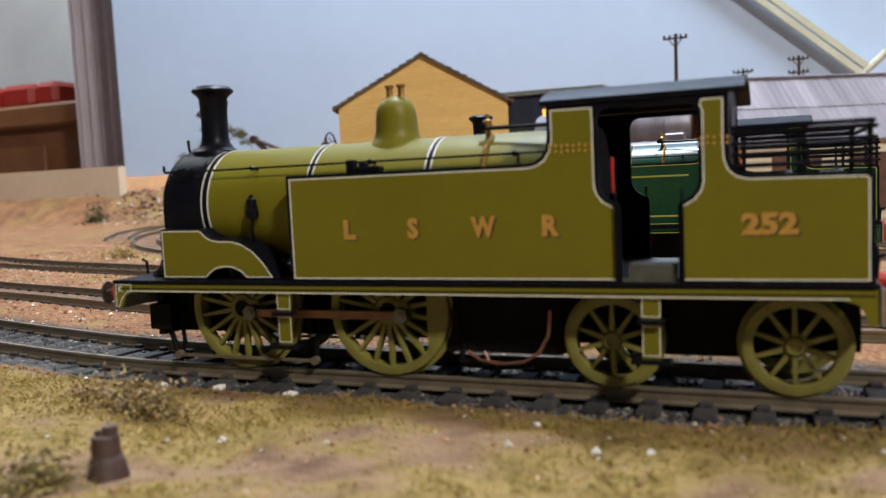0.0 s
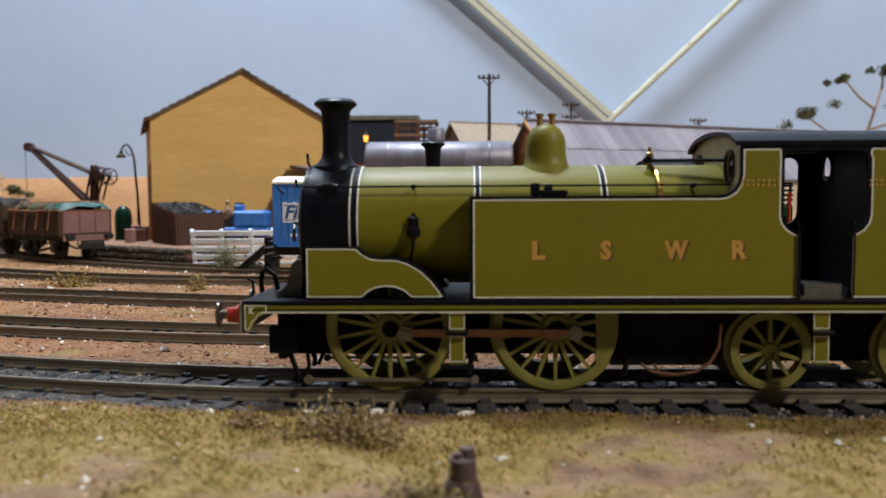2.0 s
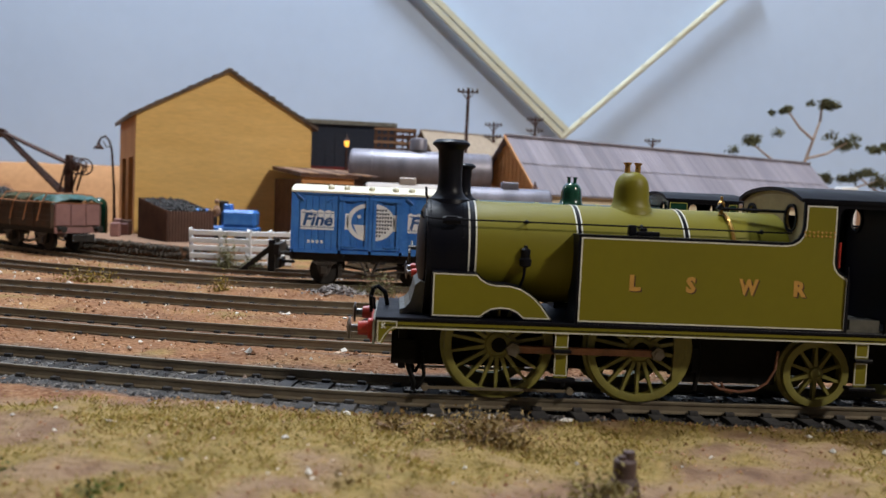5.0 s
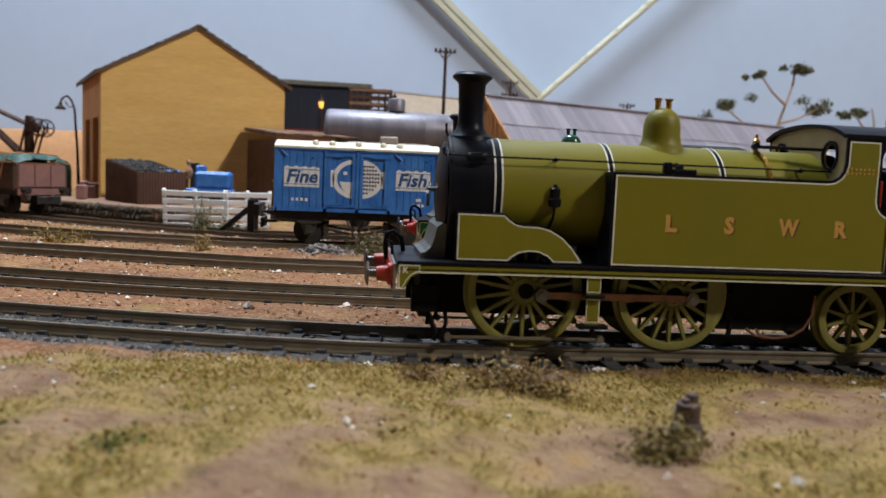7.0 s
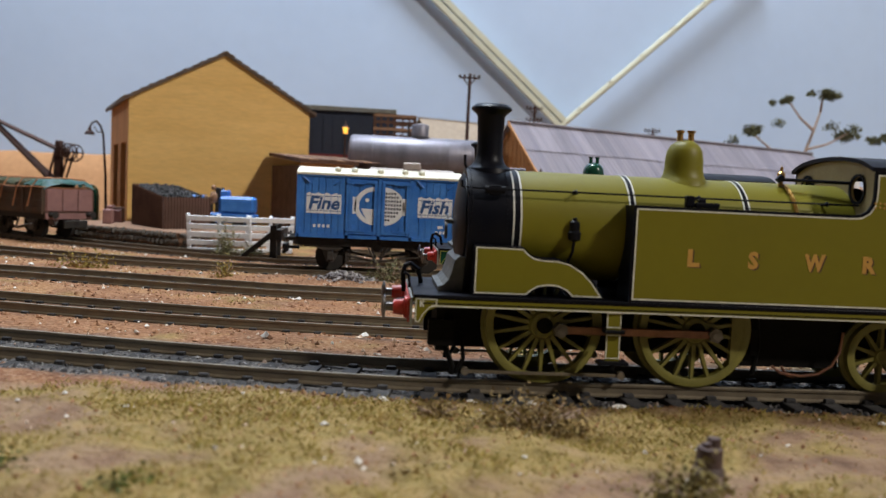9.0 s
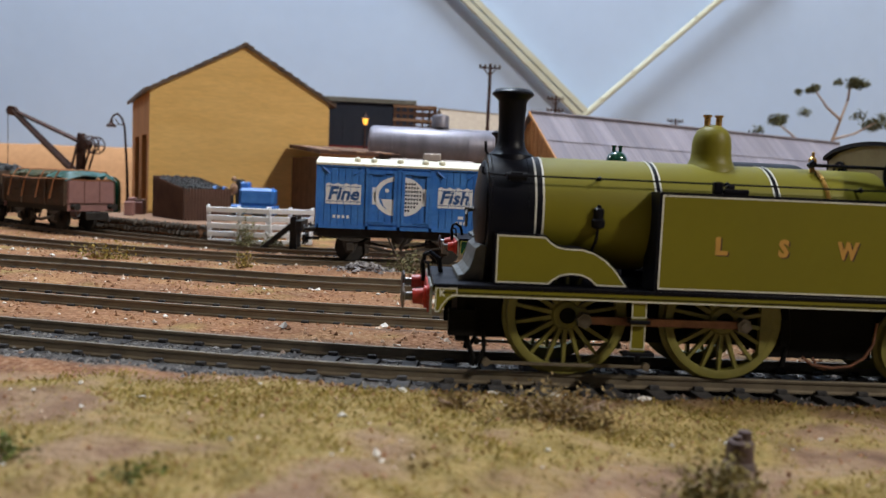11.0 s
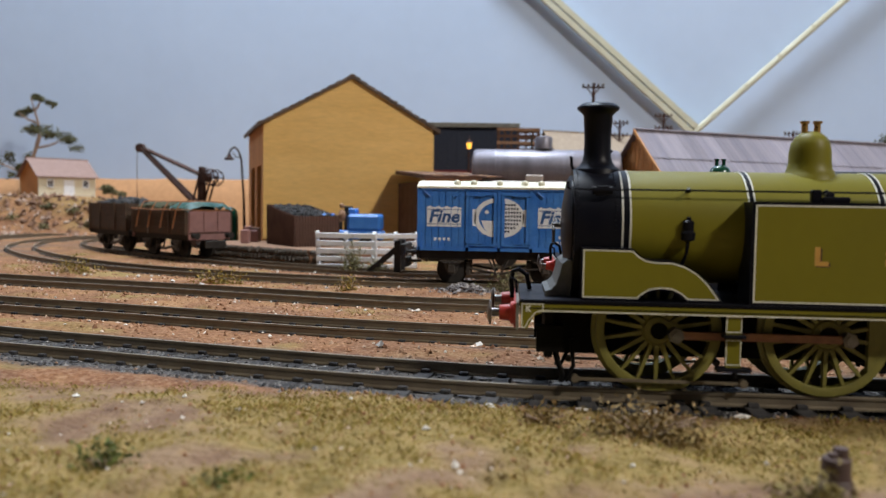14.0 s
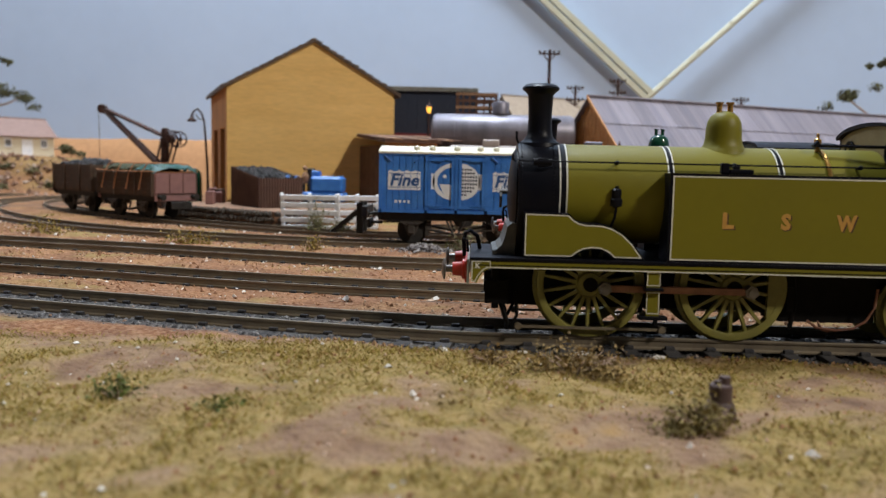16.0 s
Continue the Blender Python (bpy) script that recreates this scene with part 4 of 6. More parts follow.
            cyl(bm, (kx, s * 8.2, 36.5), (kx, s * 10.4, 36.8), 0.25, n=6)
            part("rail_knob", bm, BLACK, rail)
        bm = bmesh.new()
        box(bm, 25.2, 26.8, s * 12, s * 14, 35, 37.2, bevel=0.2)
        box(bm, 26.8, 31.6, s * 11.6, s * 14.4, 35, 36.0, bevel=0.2)
        box(bm, 27.6, 29, s * 12, s * 14, 35.9, 36.7, bevel=0.2)
        part("tank_filler", bm, BLACK, eng)
        bm = bmesh.new()
        lathe(bm, [(0.4, 0), (1.2, 0.3), (1.3, 1.6), (0.8, 2.0), (1.0, 2.6), (1.0, 3.6), (0.4, 4.0), (0.4, 4.4), (0, 4.5)], (4.6, s * 11.3, 27.6), n=12)
        cyl(bm, (4.6, s * 9.8, 29.6), (4.6, s * 11.5, 29.6), 1.0, n=10)
        tube(bm, [(4.6, s * 11.4, 27.8), (4.4, s * 11.2, 25.5), (3.5, s * 9.2, 22)], 0.3)
        part("clack_valve", bm, BLACK, eng, smooth=True)
        bm = bmesh.new()
        for px in (70.4, 79.8):
            tube(bm, [(px, s * 17.2, 17.5), (px, s * 17.5, 18), (px, s * 17.5, 30), (px, s * 17.2, 30.5)], 0.2)
        part("cab_handrail", bm, BLACK, eng)
    # tank tops and ends
    bm = bmesh.new()
    for s in (-1, 1):
        box(bm, 14.7, 60, s * 9.5, s * 16.3, 34.3, 34.9)
        box(bm, 14.6, 15.2, s * 7.5, s * 16.3, 17, 34.9)
    part("tank_top", bm, BLACK, eng)
    # whistle, brass pipe and rod ahead of the cab
    bm = bmesh.new()
    lathe(bm, [(0.55, 0), (0.45, 1), (0.75, 1.1), (0.75, 2.6), (0.3, 3), (0.3, 3.8), (0, 4)], (47.6, -4, 40), n=10)
    part("whistle", bm, BRASS, eng, smooth=True)
    bm = bmesh.new()
    tube(bm, [(48.4, 10.95 * math.cos(a), 30 + 10.95 * math.sin(a)) for a in np.linspace(radians(205), radians(112), 12)], 0.42)
    part("brass_pipe", bm, BRASS, eng, "bright brass pipe over the boiler")
    bm = bmesh.new()
    tube(bm, [(47, -5, 41.3), (60.5, -6.5, 41.2)], 0.35)
    tube(bm, [(46.4, -5, 41), (47.4, -5, 42)], 0.6)
    part("blower_rod", bm, BLACK, eng)
    # cab
    arc = [(17.4 * math.sin(a) / math.sin(0.62) * 1.0, 43.3 + (math.cos(a) - math.cos(0.62)) * 13.5) for a in np.linspace(-0.62, 0.62, 19)]
    bm = bmesh.new()
    prism(bm, arc + [(p[0], p[1] + 0.8) for p in arc[::-1]], 59.6, 88.2, "yz")
    roof = part("cab_roof", bm, BLACK, eng, smooth=True)
    for cx, c, nm in ((60.6, BUFF if lettered else GREEN, "cab_front"), (85.6, BLACK, "cab_back")):
        bm = bmesh.new()
        outer = [(-16.3, 30), (-16.3, 43.3)] + [(p[0] * 0.93, p[1] - 0.02) for p in arc] + [(16.3, 43.3), (16.3, 30)]
        plate(bm, outer, [circle(9.6, 40, 2.6), circle(-9.6, 40, 2.6)], cx, cx + 0.5, "yz")
        sheet = part(nm, bm, c, eng)
        for s in (-9.6, 9.6):
            bm = bmesh.new()
            lathe(bm, [(2.45, 0), (3.0, 0), (3.0, 0.3), (2.45, 0.3), (2.45, 0)][:4], (cx - 0.1, s, 40), (-1, 0, 0), 20)
            for f in [f for f in bm.faces if len(f.verts) > 4]:
                bm.faces.remove(f)
            part("window_ring", bm, BLACK, sheet)
        bm = bmesh.new()
        box(bm, cx + 0.05, cx + 0.45, -16.3, 16.3, 17, 30)
        part("bulkhead", bm, BLACK, sheet)
    bm = bmesh.new()
    box(bm, 61, 85.6, -16.2, 16.2, 17, 17.5)
    box(bm, 72, 78.4, -16.0, -10, 17.5, 19.6)
    part("cab_floor", bm, APRON, eng, "grey cab floor")
    bm = bmesh.new()
    box(bm, 61.1, 65, -8, 8, 18, 36)
    cyl(bm, (61, 0, 33), (65.6, 0, 33), 7.5, n=24)
    part("backhead", bm, BLACK_DULL, eng)
    # invented red upright for an unidentified red-lit spot in the cab
    bm = bmesh.new()
    box(bm, 69.4, 69.9, -14, -13.2, 30, 35.4, bevel=0.2)
    part("brake_lever", bm, RED, eng, "small red piece in the cab")
    # bunker with its coal rails
    bm = bmesh.new()
    box(bm, 103.3, 104, -16.3, 16.3, 17, 31.6)
    box(bm, 86.2, 103.3, -16.3, 16.3, 26, 27)
    part("bunker_back", bm, BLACK, eng)
    bm = bmesh.new()
    for i in range(260):
        a, b = random.uniform(87, 103), random.uniform(-15, 15)
        blob(bm, (a, b, 27.5 + 2.5 * (1 - (b / 16) ** 2) + random.uniform(0, 1)), random.uniform(0.7, 1.4), i, 1, 0.8)
    part("coal", bm, COAL, eng, "heap of small black coal")
    for i, z in enumerate((33.2, 34.7, 36.2, 37.7)):
        bm = bmesh.new()
        tube(bm, [(86.4, -16.6, z), (103.6, -16.6, z), (104.1, -16.1, z), (104.1, 16.1, z), (103.6, 16.6, z), (86.4, 16.6, z)], 0.33)
        part("coal_rail", bm, BLACK, eng)
    for px in (87, 95.5, 103.4):
        for s in (-1, 1):
            bm = bmesh.new()
            box(bm, px - 0.35, px + 0.35, s * 16.0 - 0.2, s * 16.0 + 0.2, 31.5, 38.2)
            part("rail_post", bm, BLACK, eng)
    for s in (-1, 1):
        bm = bmesh.new()
        box(bm, 86.2, 104, s * 16.55 - 0.35, s * 16.55 + 0.35, 38.1, 38.7, bevel=0.1)
        part("top_rail", bm, BLACK, eng)
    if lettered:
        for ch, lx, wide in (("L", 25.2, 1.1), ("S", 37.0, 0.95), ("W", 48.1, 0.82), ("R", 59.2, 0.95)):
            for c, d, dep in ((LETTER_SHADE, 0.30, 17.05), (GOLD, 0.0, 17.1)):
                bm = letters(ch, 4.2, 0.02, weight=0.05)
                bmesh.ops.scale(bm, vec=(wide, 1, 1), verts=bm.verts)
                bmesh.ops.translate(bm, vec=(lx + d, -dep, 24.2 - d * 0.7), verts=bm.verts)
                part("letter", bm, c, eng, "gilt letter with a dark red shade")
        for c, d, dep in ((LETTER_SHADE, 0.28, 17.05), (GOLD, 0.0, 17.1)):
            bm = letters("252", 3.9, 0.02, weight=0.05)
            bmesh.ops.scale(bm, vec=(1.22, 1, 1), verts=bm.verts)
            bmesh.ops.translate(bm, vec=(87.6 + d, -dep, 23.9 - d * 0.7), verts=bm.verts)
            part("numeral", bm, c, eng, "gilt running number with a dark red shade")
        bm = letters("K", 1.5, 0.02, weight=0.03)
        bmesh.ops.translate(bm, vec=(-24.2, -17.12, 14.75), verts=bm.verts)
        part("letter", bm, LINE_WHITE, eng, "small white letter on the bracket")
    else:
        bm = bmesh.new()
        for z in (31, 19.5):
            box(bm, 20, 56, -17.12, -17.04, z, z + 0.5)
        part("stripe", bm, GREEN_LINE, eng)
    # the model is narrow: draw the plates outside the boiler in
    done = set()
    for ob in eng.children_recursive:
        if ob.type != "MESH" or ob.data.name in done:
            continue
        done.add(ob.data.name)
        for vert in ob.data.vertices:
            q = abs(vert.co.y) / MM
            if q > 11:
                vert.co.y = math.copysign((11 + (q - 11) * 0.667) * MM, vert.co.y)
    return eng


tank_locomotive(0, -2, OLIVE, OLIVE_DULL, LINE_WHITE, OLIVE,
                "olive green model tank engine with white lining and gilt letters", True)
tank_locomotive(13, 120, GREEN, BLACK_DULL, GREEN_LINE, GREEN,
                "glossy dark green model tank engine standing on the next track", False)

# ---- rolling stock ----
BLUE = material("bright_blue_paint", (0.026, 0.145, 0.50), (0.055, 0.21, 0.58), rough=0.45, scale=0.16, fine=0.13, object_vary=0.06)
SIGN_BLUE = material("deep_blue_sign_paint", (0.022, 0.075, 0.22), (0.03, 0.10, 0.27), rough=0.5, scale=0.3, fine=0.12)
# lighter copy of the underframe black, highlights put into its colour
IRONWORK = material("worn_black_ironwork", (0.035, 0.032, 0.030), (0.075, 0.062, 0.05), rough=0.42, scale=0.4, fine=0.2, gloss=0.5)
ROOF_CREAM = material("cream_roof_paint", (0.68, 0.65, 0.52), (0.6, 0.57, 0.45), rough=0.6, scale=0.1)
WHITE = material("worn_white_paint", (0.80, 0.81, 0.82), (0.68, 0.70, 0.74), rough=0.6, scale=0.25, fine=0.1)
UNDER = material("dusty_black_underframe", (0.010, 0.009, 0.009), (0.028, 0.024, 0.02), rough=0.75, scale=0.3, fine=0.2)
SILVER = material("dull_silver_tank", (0.14, 0.135, 0.165), (0.25, 0.24, 0.285), rough=0.45, metal=0.4, scale=0.09, fine=0.08, stretch=(1, 0.35, 0.35))
TAN_TANK = material("dusty_tan_tank", (0.42, 0.36, 0.32), (0.33, 0.28, 0.25), rough=0.55, scale=0.08)
WAGON_BROWN = material("weathered_wagon_boards", (0.10, 0.055, 0.035), (0.07, 0.055, 0.04), rough=0.85, scale=0.2, fine=0.2, bump=0.3)
MAUVE = material("faded_mauve_boards", (0.30, 0.16, 0.15), (0.24, 0.13, 0.125), rough=0.8, scale=0.2)
TARP = material("turquoise_tarpaulin", (0.018, 0.10, 0.06), (0.10, 0.24, 0.25), rough=0.5, scale=0.15, fine=0.15)
SACK = material("dark_olive_bundles", (0.038, 0.055, 0.026), (0.085, 0.07, 0.038), rough=0.9, scale=0.2, fine=0.2, bump=0.4)
ROPE = material("orange_brown_rope", (0.35, 0.15, 0.06), (0.26, 0.11, 0.05), rough=0.9, scale=0.5)


def underframe(w, half, base, beam=UNDER):
    """Sole bars, axle guards, wheels, brake gear and buffers of a four-wheeled wagon."""
    for s in (-1, 1):
        bm = bmesh.new()
        box(bm, -half, half, s * 11.6, s * 13, 10.6, 14.4)
        part("sole_bar", bm, UNDER, w)
        for ax in (-base, base):
            bm = bmesh.new()
            prism(bm, [(ax - 4.2, 10.6), (ax - 2.2, 5), (ax - 1.3, 3.6), (ax + 1.3, 3.6), (ax + 2.2, 5), (ax + 4.2, 10.6)], s * 11.8, s * 12.5)
            guard = part("axle_guard", bm, IRONWORK, w)
            bm = bmesh.new()
            box(bm, ax - 1.5, ax + 1.5, s * 12.5, s * 14, 4.6, 8.2, bevel=0.3)
            part("axle_box", bm, IRONWORK, guard)
            bm = bmesh.new()
            for k, q in enumerate((5.5, 4.6, 3.6)):
                box(bm, ax - q, ax + q, s * 12.6, s * 13.7, 9.6 - k * 0.45, 10.0 - k * 0.45)
            part("leaf_spring", bm, IRONWORK, guard)
            bm = bmesh.new()
            cyl(bm, (ax, s * 7.4, 6.1), (ax, s * 9.4, 6.1), 6.1, n=28)
            cyl(bm, (ax, s * 7.2, 6.1), (ax, s * 7.8, 6.1), 6.8, n=28)
            cyl(bm, (ax, s * 9.3, 6.1), (ax, s * 10.0, 6.1), 1.8, n=12)
            part("wheel", bm, UNDER, w, smooth=True)
        bm = bmesh.new()
        for q in (-1, 1):
            tube(bm, [(q * 0.8, s * 12.6, 4.2), (q * 4.2, s * 12.6, 10.8)], 0.45)
            tube(bm, [(q * 0.6, s * 11, 4.4), (q * (base - 6.5), s * 10, 6.6)], 0.6)
            box(bm, q * (base - 7) - 0.8, q * (base - 7) + 0.8, s * 8.6, s * 10.4, 3.6, 9)
        tube(bm, [(0.5, s * 13.2, 4.6), (base * 0.6, s * 13.4, 6.4), (base + 3, s * 13.6, 7.6)], 0.4)
        part("brake_gear", bm, IRONWORK, w)
    for d in (-1, 1):
        bm = bmesh.new()
        box(bm, min(d * half, d * (half + 1)), max(d * half, d * (half + 1)), -14.2, 14.2, 10.8, 14.2)
        bb = part("buffer_beam", bm, beam, w)
        for s in (-1, 1):
            bm = bmesh.new()
            lathe(bm, [(1.6, 0), (1.2, 0.6), (1.1, 2.6), (0.7, 2.6), (0.7, 4.2), (1.9, 4.3), (2.0, 4.7), (0, 5)], (d * (half + 1), s * 11.4, 13.2), (d, 0, 0), 14)
            part("buffer", bm, UNDER, bb, smooth=True)
        bm = bmesh.new()
        box(bm, min(d * (half + 0.5), d * (half + 7)), max(d * (half + 0.5), d * (half + 7)), -1.2, 1.2, 8, 9.2)
        box(bm, min(d * (half + 5.6), d * (half + 7)), max(d * (half + 5.6), d * (half + 7)), -7, 7, 6.2, 10.4, bevel=0.2)
        part("coupling", bm, UNDER, bb)


def blue_van(x, y):
    v = thing("goods_van", x, y, 0, 0, "bright blue model goods van with a cream roof and white lettering", "wagon")
    half, w = 34, 15.4
    underframe(v, half, 20)
    bm = bmesh.new()
    box(bm, -half, half, -w + 0.5, w - 0.5, 13.6, 44)
    body = part("body", bm, BLUE, v)
    for s in (-1, 1):
        for i in range(24):
            x0 = -half + 0.1 + i * (2 * half - 0.2) / 24
            bm = bmesh.new()
            box(bm, x0, x0 + 2.58, min(s * (w - 0.5), s * (w + 0.1)), max(s * (w - 0.5), s * (w + 0.1)), 14.8, 43.4)
            part("plank", bm, BLUE, body)
        bm = bmesh.new()
        y0, y1 = min(s * w, s * (w + 0.65)), max(s * w, s * (w + 0.65))
        box(bm, -half - 0.2, half + 0.2, y0, y1, 13.6, 15.2)
        box(bm, -half - 0.2, half + 0.2, y0, y1, 42.4, 44)
        for px in (-half, -13.4, 0, 13.4, half):
            box(bm, px - 0.65, px + 0.65, y0, y1, 13.6, 44)
        part("side_framing", bm, BLUE, body)
        for q in (-1, 1):
            bm = bmesh.new()
            xa, xb = (q * 1.0, q * 12.6)
            pts = [(min(xa, xb), 16), (max(xa, xb), 16), (max(xa, xb), 41.4), (min(xa, xb), 41.4)]
            frame_strip(bm, pts, 1.3, s * (w + 0.05), s * (w + 0.75))
            door = part("door", bm, BLUE, v)
            for hz in (17.5, 40):
                bm = bmesh.new()
                box(bm, min(q * 6, q * 13.6), max(q * 6, q * 13.6), min(s * (w + 0.7), s * (w + 1.1)), max(s * (w + 0.7), s * (w + 1.1)), hz - 0.4, hz + 0.4)
                part("hinge", bm, BLUE, door)
        for px, q in ((-half + 3.4, 1), (-17, -1), (17, 1), (half - 3.4, -1)):
            bm = bmesh.new()
            tube(bm, [(px - q * 1.4, s * (w + 0.5), 41.8), (px + q * 1.4, s * (w + 0.5), 39.2)], 0.5)
            part("bracket", bm, BLUE, body)
    bm = bmesh.new()
    arc = [(-16.3 + i * 32.6 / 12, 44 + 3.2 * math.sin(math.pi * i / 12) ** 0.8) for i in range(13)]
    prism(bm, [(-16.3, 43.1)] + arc + [(16.3, 43.1)], -half - 0.8, half + 0.8, "yz")
    roof = part("roof", bm, ROOF_CREAM, v, "cream curved roof", smooth=True)
    for px in (-18, -11, 0, 10.5, 17.5):
        bm = bmesh.new()
        lathe(bm, [(1.3, 0), (1.5, 0.9), (1.2, 1.8), (0.5, 2.3), (0, 2.4)], (px, -12.5, 45.0), n=14)
        part("roof_vent", bm, ROOF_CREAM, roof, smooth=True)
    # painted panels and words on the near side
    yb = -(w + 0.14)
    for x0 in (-30.6, 16.2):
        bm = bmesh.new()
        top = [(x0 + i * 14.6 / 12, 34.2 + (0.7 if i % 3 == 1 else 0)) for i in range(12, -1, -1)]
        prism(bm, [(x0, 25), (x0 + 14.6, 25)] + top, yb - 0.05, yb + 0.1)
        part("sign_panel", bm, WHITE, body, "white painted lettering panel")
        bm = bmesh.new()
        for z in (26.1, 33.0):
            box(bm, x0, x0 + 14.6, yb - 0.08, yb, z, z + 0.3)
        part("sign_line", bm, SIGN_BLUE, body)
        for k in range(1, 6):
            bm = bmesh.new()
            box(bm, x0 + k * 2.82 - 1.1, x0 + k * 2.82 - 0.96, yb - 0.12, yb - 0.02, 25, 34.2)
            part("plank_joint", bm, BLUE, body)
    for word, x0 in (("Fine", -30.0), ("Fish", 16.8)):
        bm = letters(word, 8.4, 0.03, weight=0.03)
        for vv in bm.verts:
            vv.co.x = vv.co.x * 0.93 + vv.co.z * 0.22
        bmesh.ops.translate(bm, vec=(x0, yb - 0.1, 27.2), verts=bm.verts)
        part("sign_word", bm, SIGN_BLUE, body, "dark blue italic word")
    for q in (-1, 1):
        bm = bmesh.new()
        r1, r0 = 9.2, 7.2
        a = [(r1 * math.cos(t), 29.5 + r1 * math.sin(t)) for t in np.linspace(-math.pi / 2, math.pi / 2, 16)]
        b = [(r0 * math.cos(t), 29.5 + r0 * math.sin(t)) for t in np.linspace(math.pi / 2, -math.pi / 2, 16)]
        if q > 0:
            pts = [(1.4 + p[0], p[1]) for p in a]
        else:
            pts = [(-1.4 - p[0], p[1]) for p in a + b]
        prism(bm, pts, yb - 0.05, yb + 0.1)
        part("emblem", bm, WHITE, body, "white round emblem")
        bm = bmesh.new()
        box(bm, min(q * 9.8, q * 12.2), max(q * 9.8, q * 12.2), yb - 0.05, yb + 0.1, 25.5, 33.5)
        part("emblem_wing", bm, WHITE, body)
    bm = bmesh.new()
    prism(bm, [(-1.5, 21.5), (-1.5, 28), (-7.6, 28.2), (-6.2, 24.5), (-4.2, 22.6)], yb - 0.05, yb + 0.1)
    lathe(bm, [(0.9, 0), (0.9, 0.1)], (-5.2, yb + 0.05, 32.2), (0, -1, 0), 12)
    part("emblem", bm, WHITE, body)
    bm = bmesh.new()
    rng = random.Random(3)
    for i in range(7):
        for k in range(8):
            z = 22.6 + k * 1.8
            if (2.6 + i * 1.2 - 1.4) ** 2 + (z - 29.5) ** 2 < 58:
                box(bm, 2.4 + i * 1.2, 3.2 + i * 1.2, yb - 0.12, yb - 0.04, z, z + 1.0)
    part("emblem_marks", bm, NAVY, body)
    for xm, zm, wm in ((-27.5, 18.4, 1.1), (-25.6, 18.4, 1.1), (-23.7, 18.4, 1.1), (-21.8, 18.4, 1.1), (24, 17.4, 1.1), (25.7, 17.4, 1.1), (27.4, 17.4, 1.1), (25, 20, 2.2)):
        bm = bmesh.new()
        box(bm, xm, xm + wm, yb - 0.05, yb + 0.1, zm, zm + 1.4)
        part("small_mark", bm, WHITE, body)
    # the body is low between its sole bars and the roof
    done = set()
    for ob in v.children_recursive:
        if ob.name.split(".")[0] in ("sole_bar", "axle_guard", "axle_box", "leaf_spring", "wheel", "brake_gear", "buffer_beam", "buffer", "coupling") or ob.data.name in done:
            continue
        done.add(ob.data.name)
        for vert in ob.data.vertices:
            vert.co.z = (14.2 + (vert.co.z / MM - 13.6) * 0.89) * MM


def tank_wagon(x, y, paint, label):
    t = thing("tank_wagon", x, y, 0, 0, label, "wagon", "tank wagons")
    underframe(t, 26, 15)
    bm = bmesh.new()
    lathe(bm, [(0, -25.2), (6, -25), (9.4, -24.2), (10.2, -23.2), (10.2, 23.2), (9.4, 24.2), (6, 25), (0, 25.2)], (0, 0, 37.5), (1, 0, 0), 32)
    tank = part("tank", bm, paint, t, smooth=True)
    for bx in (-15, 15):
        bm = bmesh.new()
        cyl(bm, (bx - 0.7, 0, 37.5), (bx + 0.7, 0, 37.5), 10.4, n=32)
        part("strap", bm, paint, tank, smooth=True)
        bm = bmesh.new()
        box(bm, bx - 2, bx + 2, -9, 9, 13.6, 31)
        part("saddle", bm, UNDER, t)
    bm = bmesh.new()
    box(bm, -5, 5, -4, 4, 46.8, 51.2, bevel=0.6)
    part("filler_box", bm, paint, tank)


def storage_tank():
    t = thing("storage_tank", -6, 402, -2.5, 0, "large dull silver oil tank on dark trestles", "tank")
    bm = bmesh.new()
    lathe(bm, [(0, -51), (7, -50.6), (12, -49.4), (13.2, -47.6), (13.2, 47.6), (12, 49.4), (7, 50.6), (0, 51)], (0, 0, 61.5), (1, 0, 0), 36)
    tank = part("tank", bm, SILVER, t, smooth=True)
    for bx in (-34, -17, 0, 17, 34):
        bm = bmesh.new()
        cyl(bm, (bx - 0.5, 0, 61.5), (bx + 0.5, 0, 61.5), 13.45, n=36)
        part("strap", bm, SILVER, tank, smooth=True)
    bm = bmesh.new()
    lathe(bm, [(6, 0), (6, 7.5), (5.2, 8.6), (2, 9.2), (0, 9.3)], (-2, 0, 75), n=20)
    part("dome", bm, SILVER, tank, smooth=True)
    bm = bmesh.new()
    tube(bm, [(-10, -4, 75), (-10, -4, 84)], 0.5)
    tube(bm, [(-10, 4, 75), (-10, 4, 84)], 0.5)
    tube(bm, [(-10, -4, 84), (-10, 4, 84)], 0.5)
    part("ladder_hoop", bm, UNDER, tank)
    for bx in (-38, -12, 14, 40):
        bm = bmesh.new()
        box(bm, bx - 1.5, bx + 1.5, -9, 9, 43, 50.5)
        for s in (-8, 8):
            box(bm, bx - 1.5, bx + 1.5, s - 1.5, s + 1.5, 0, 44)
        part("trestle", bm, UNDER, t)


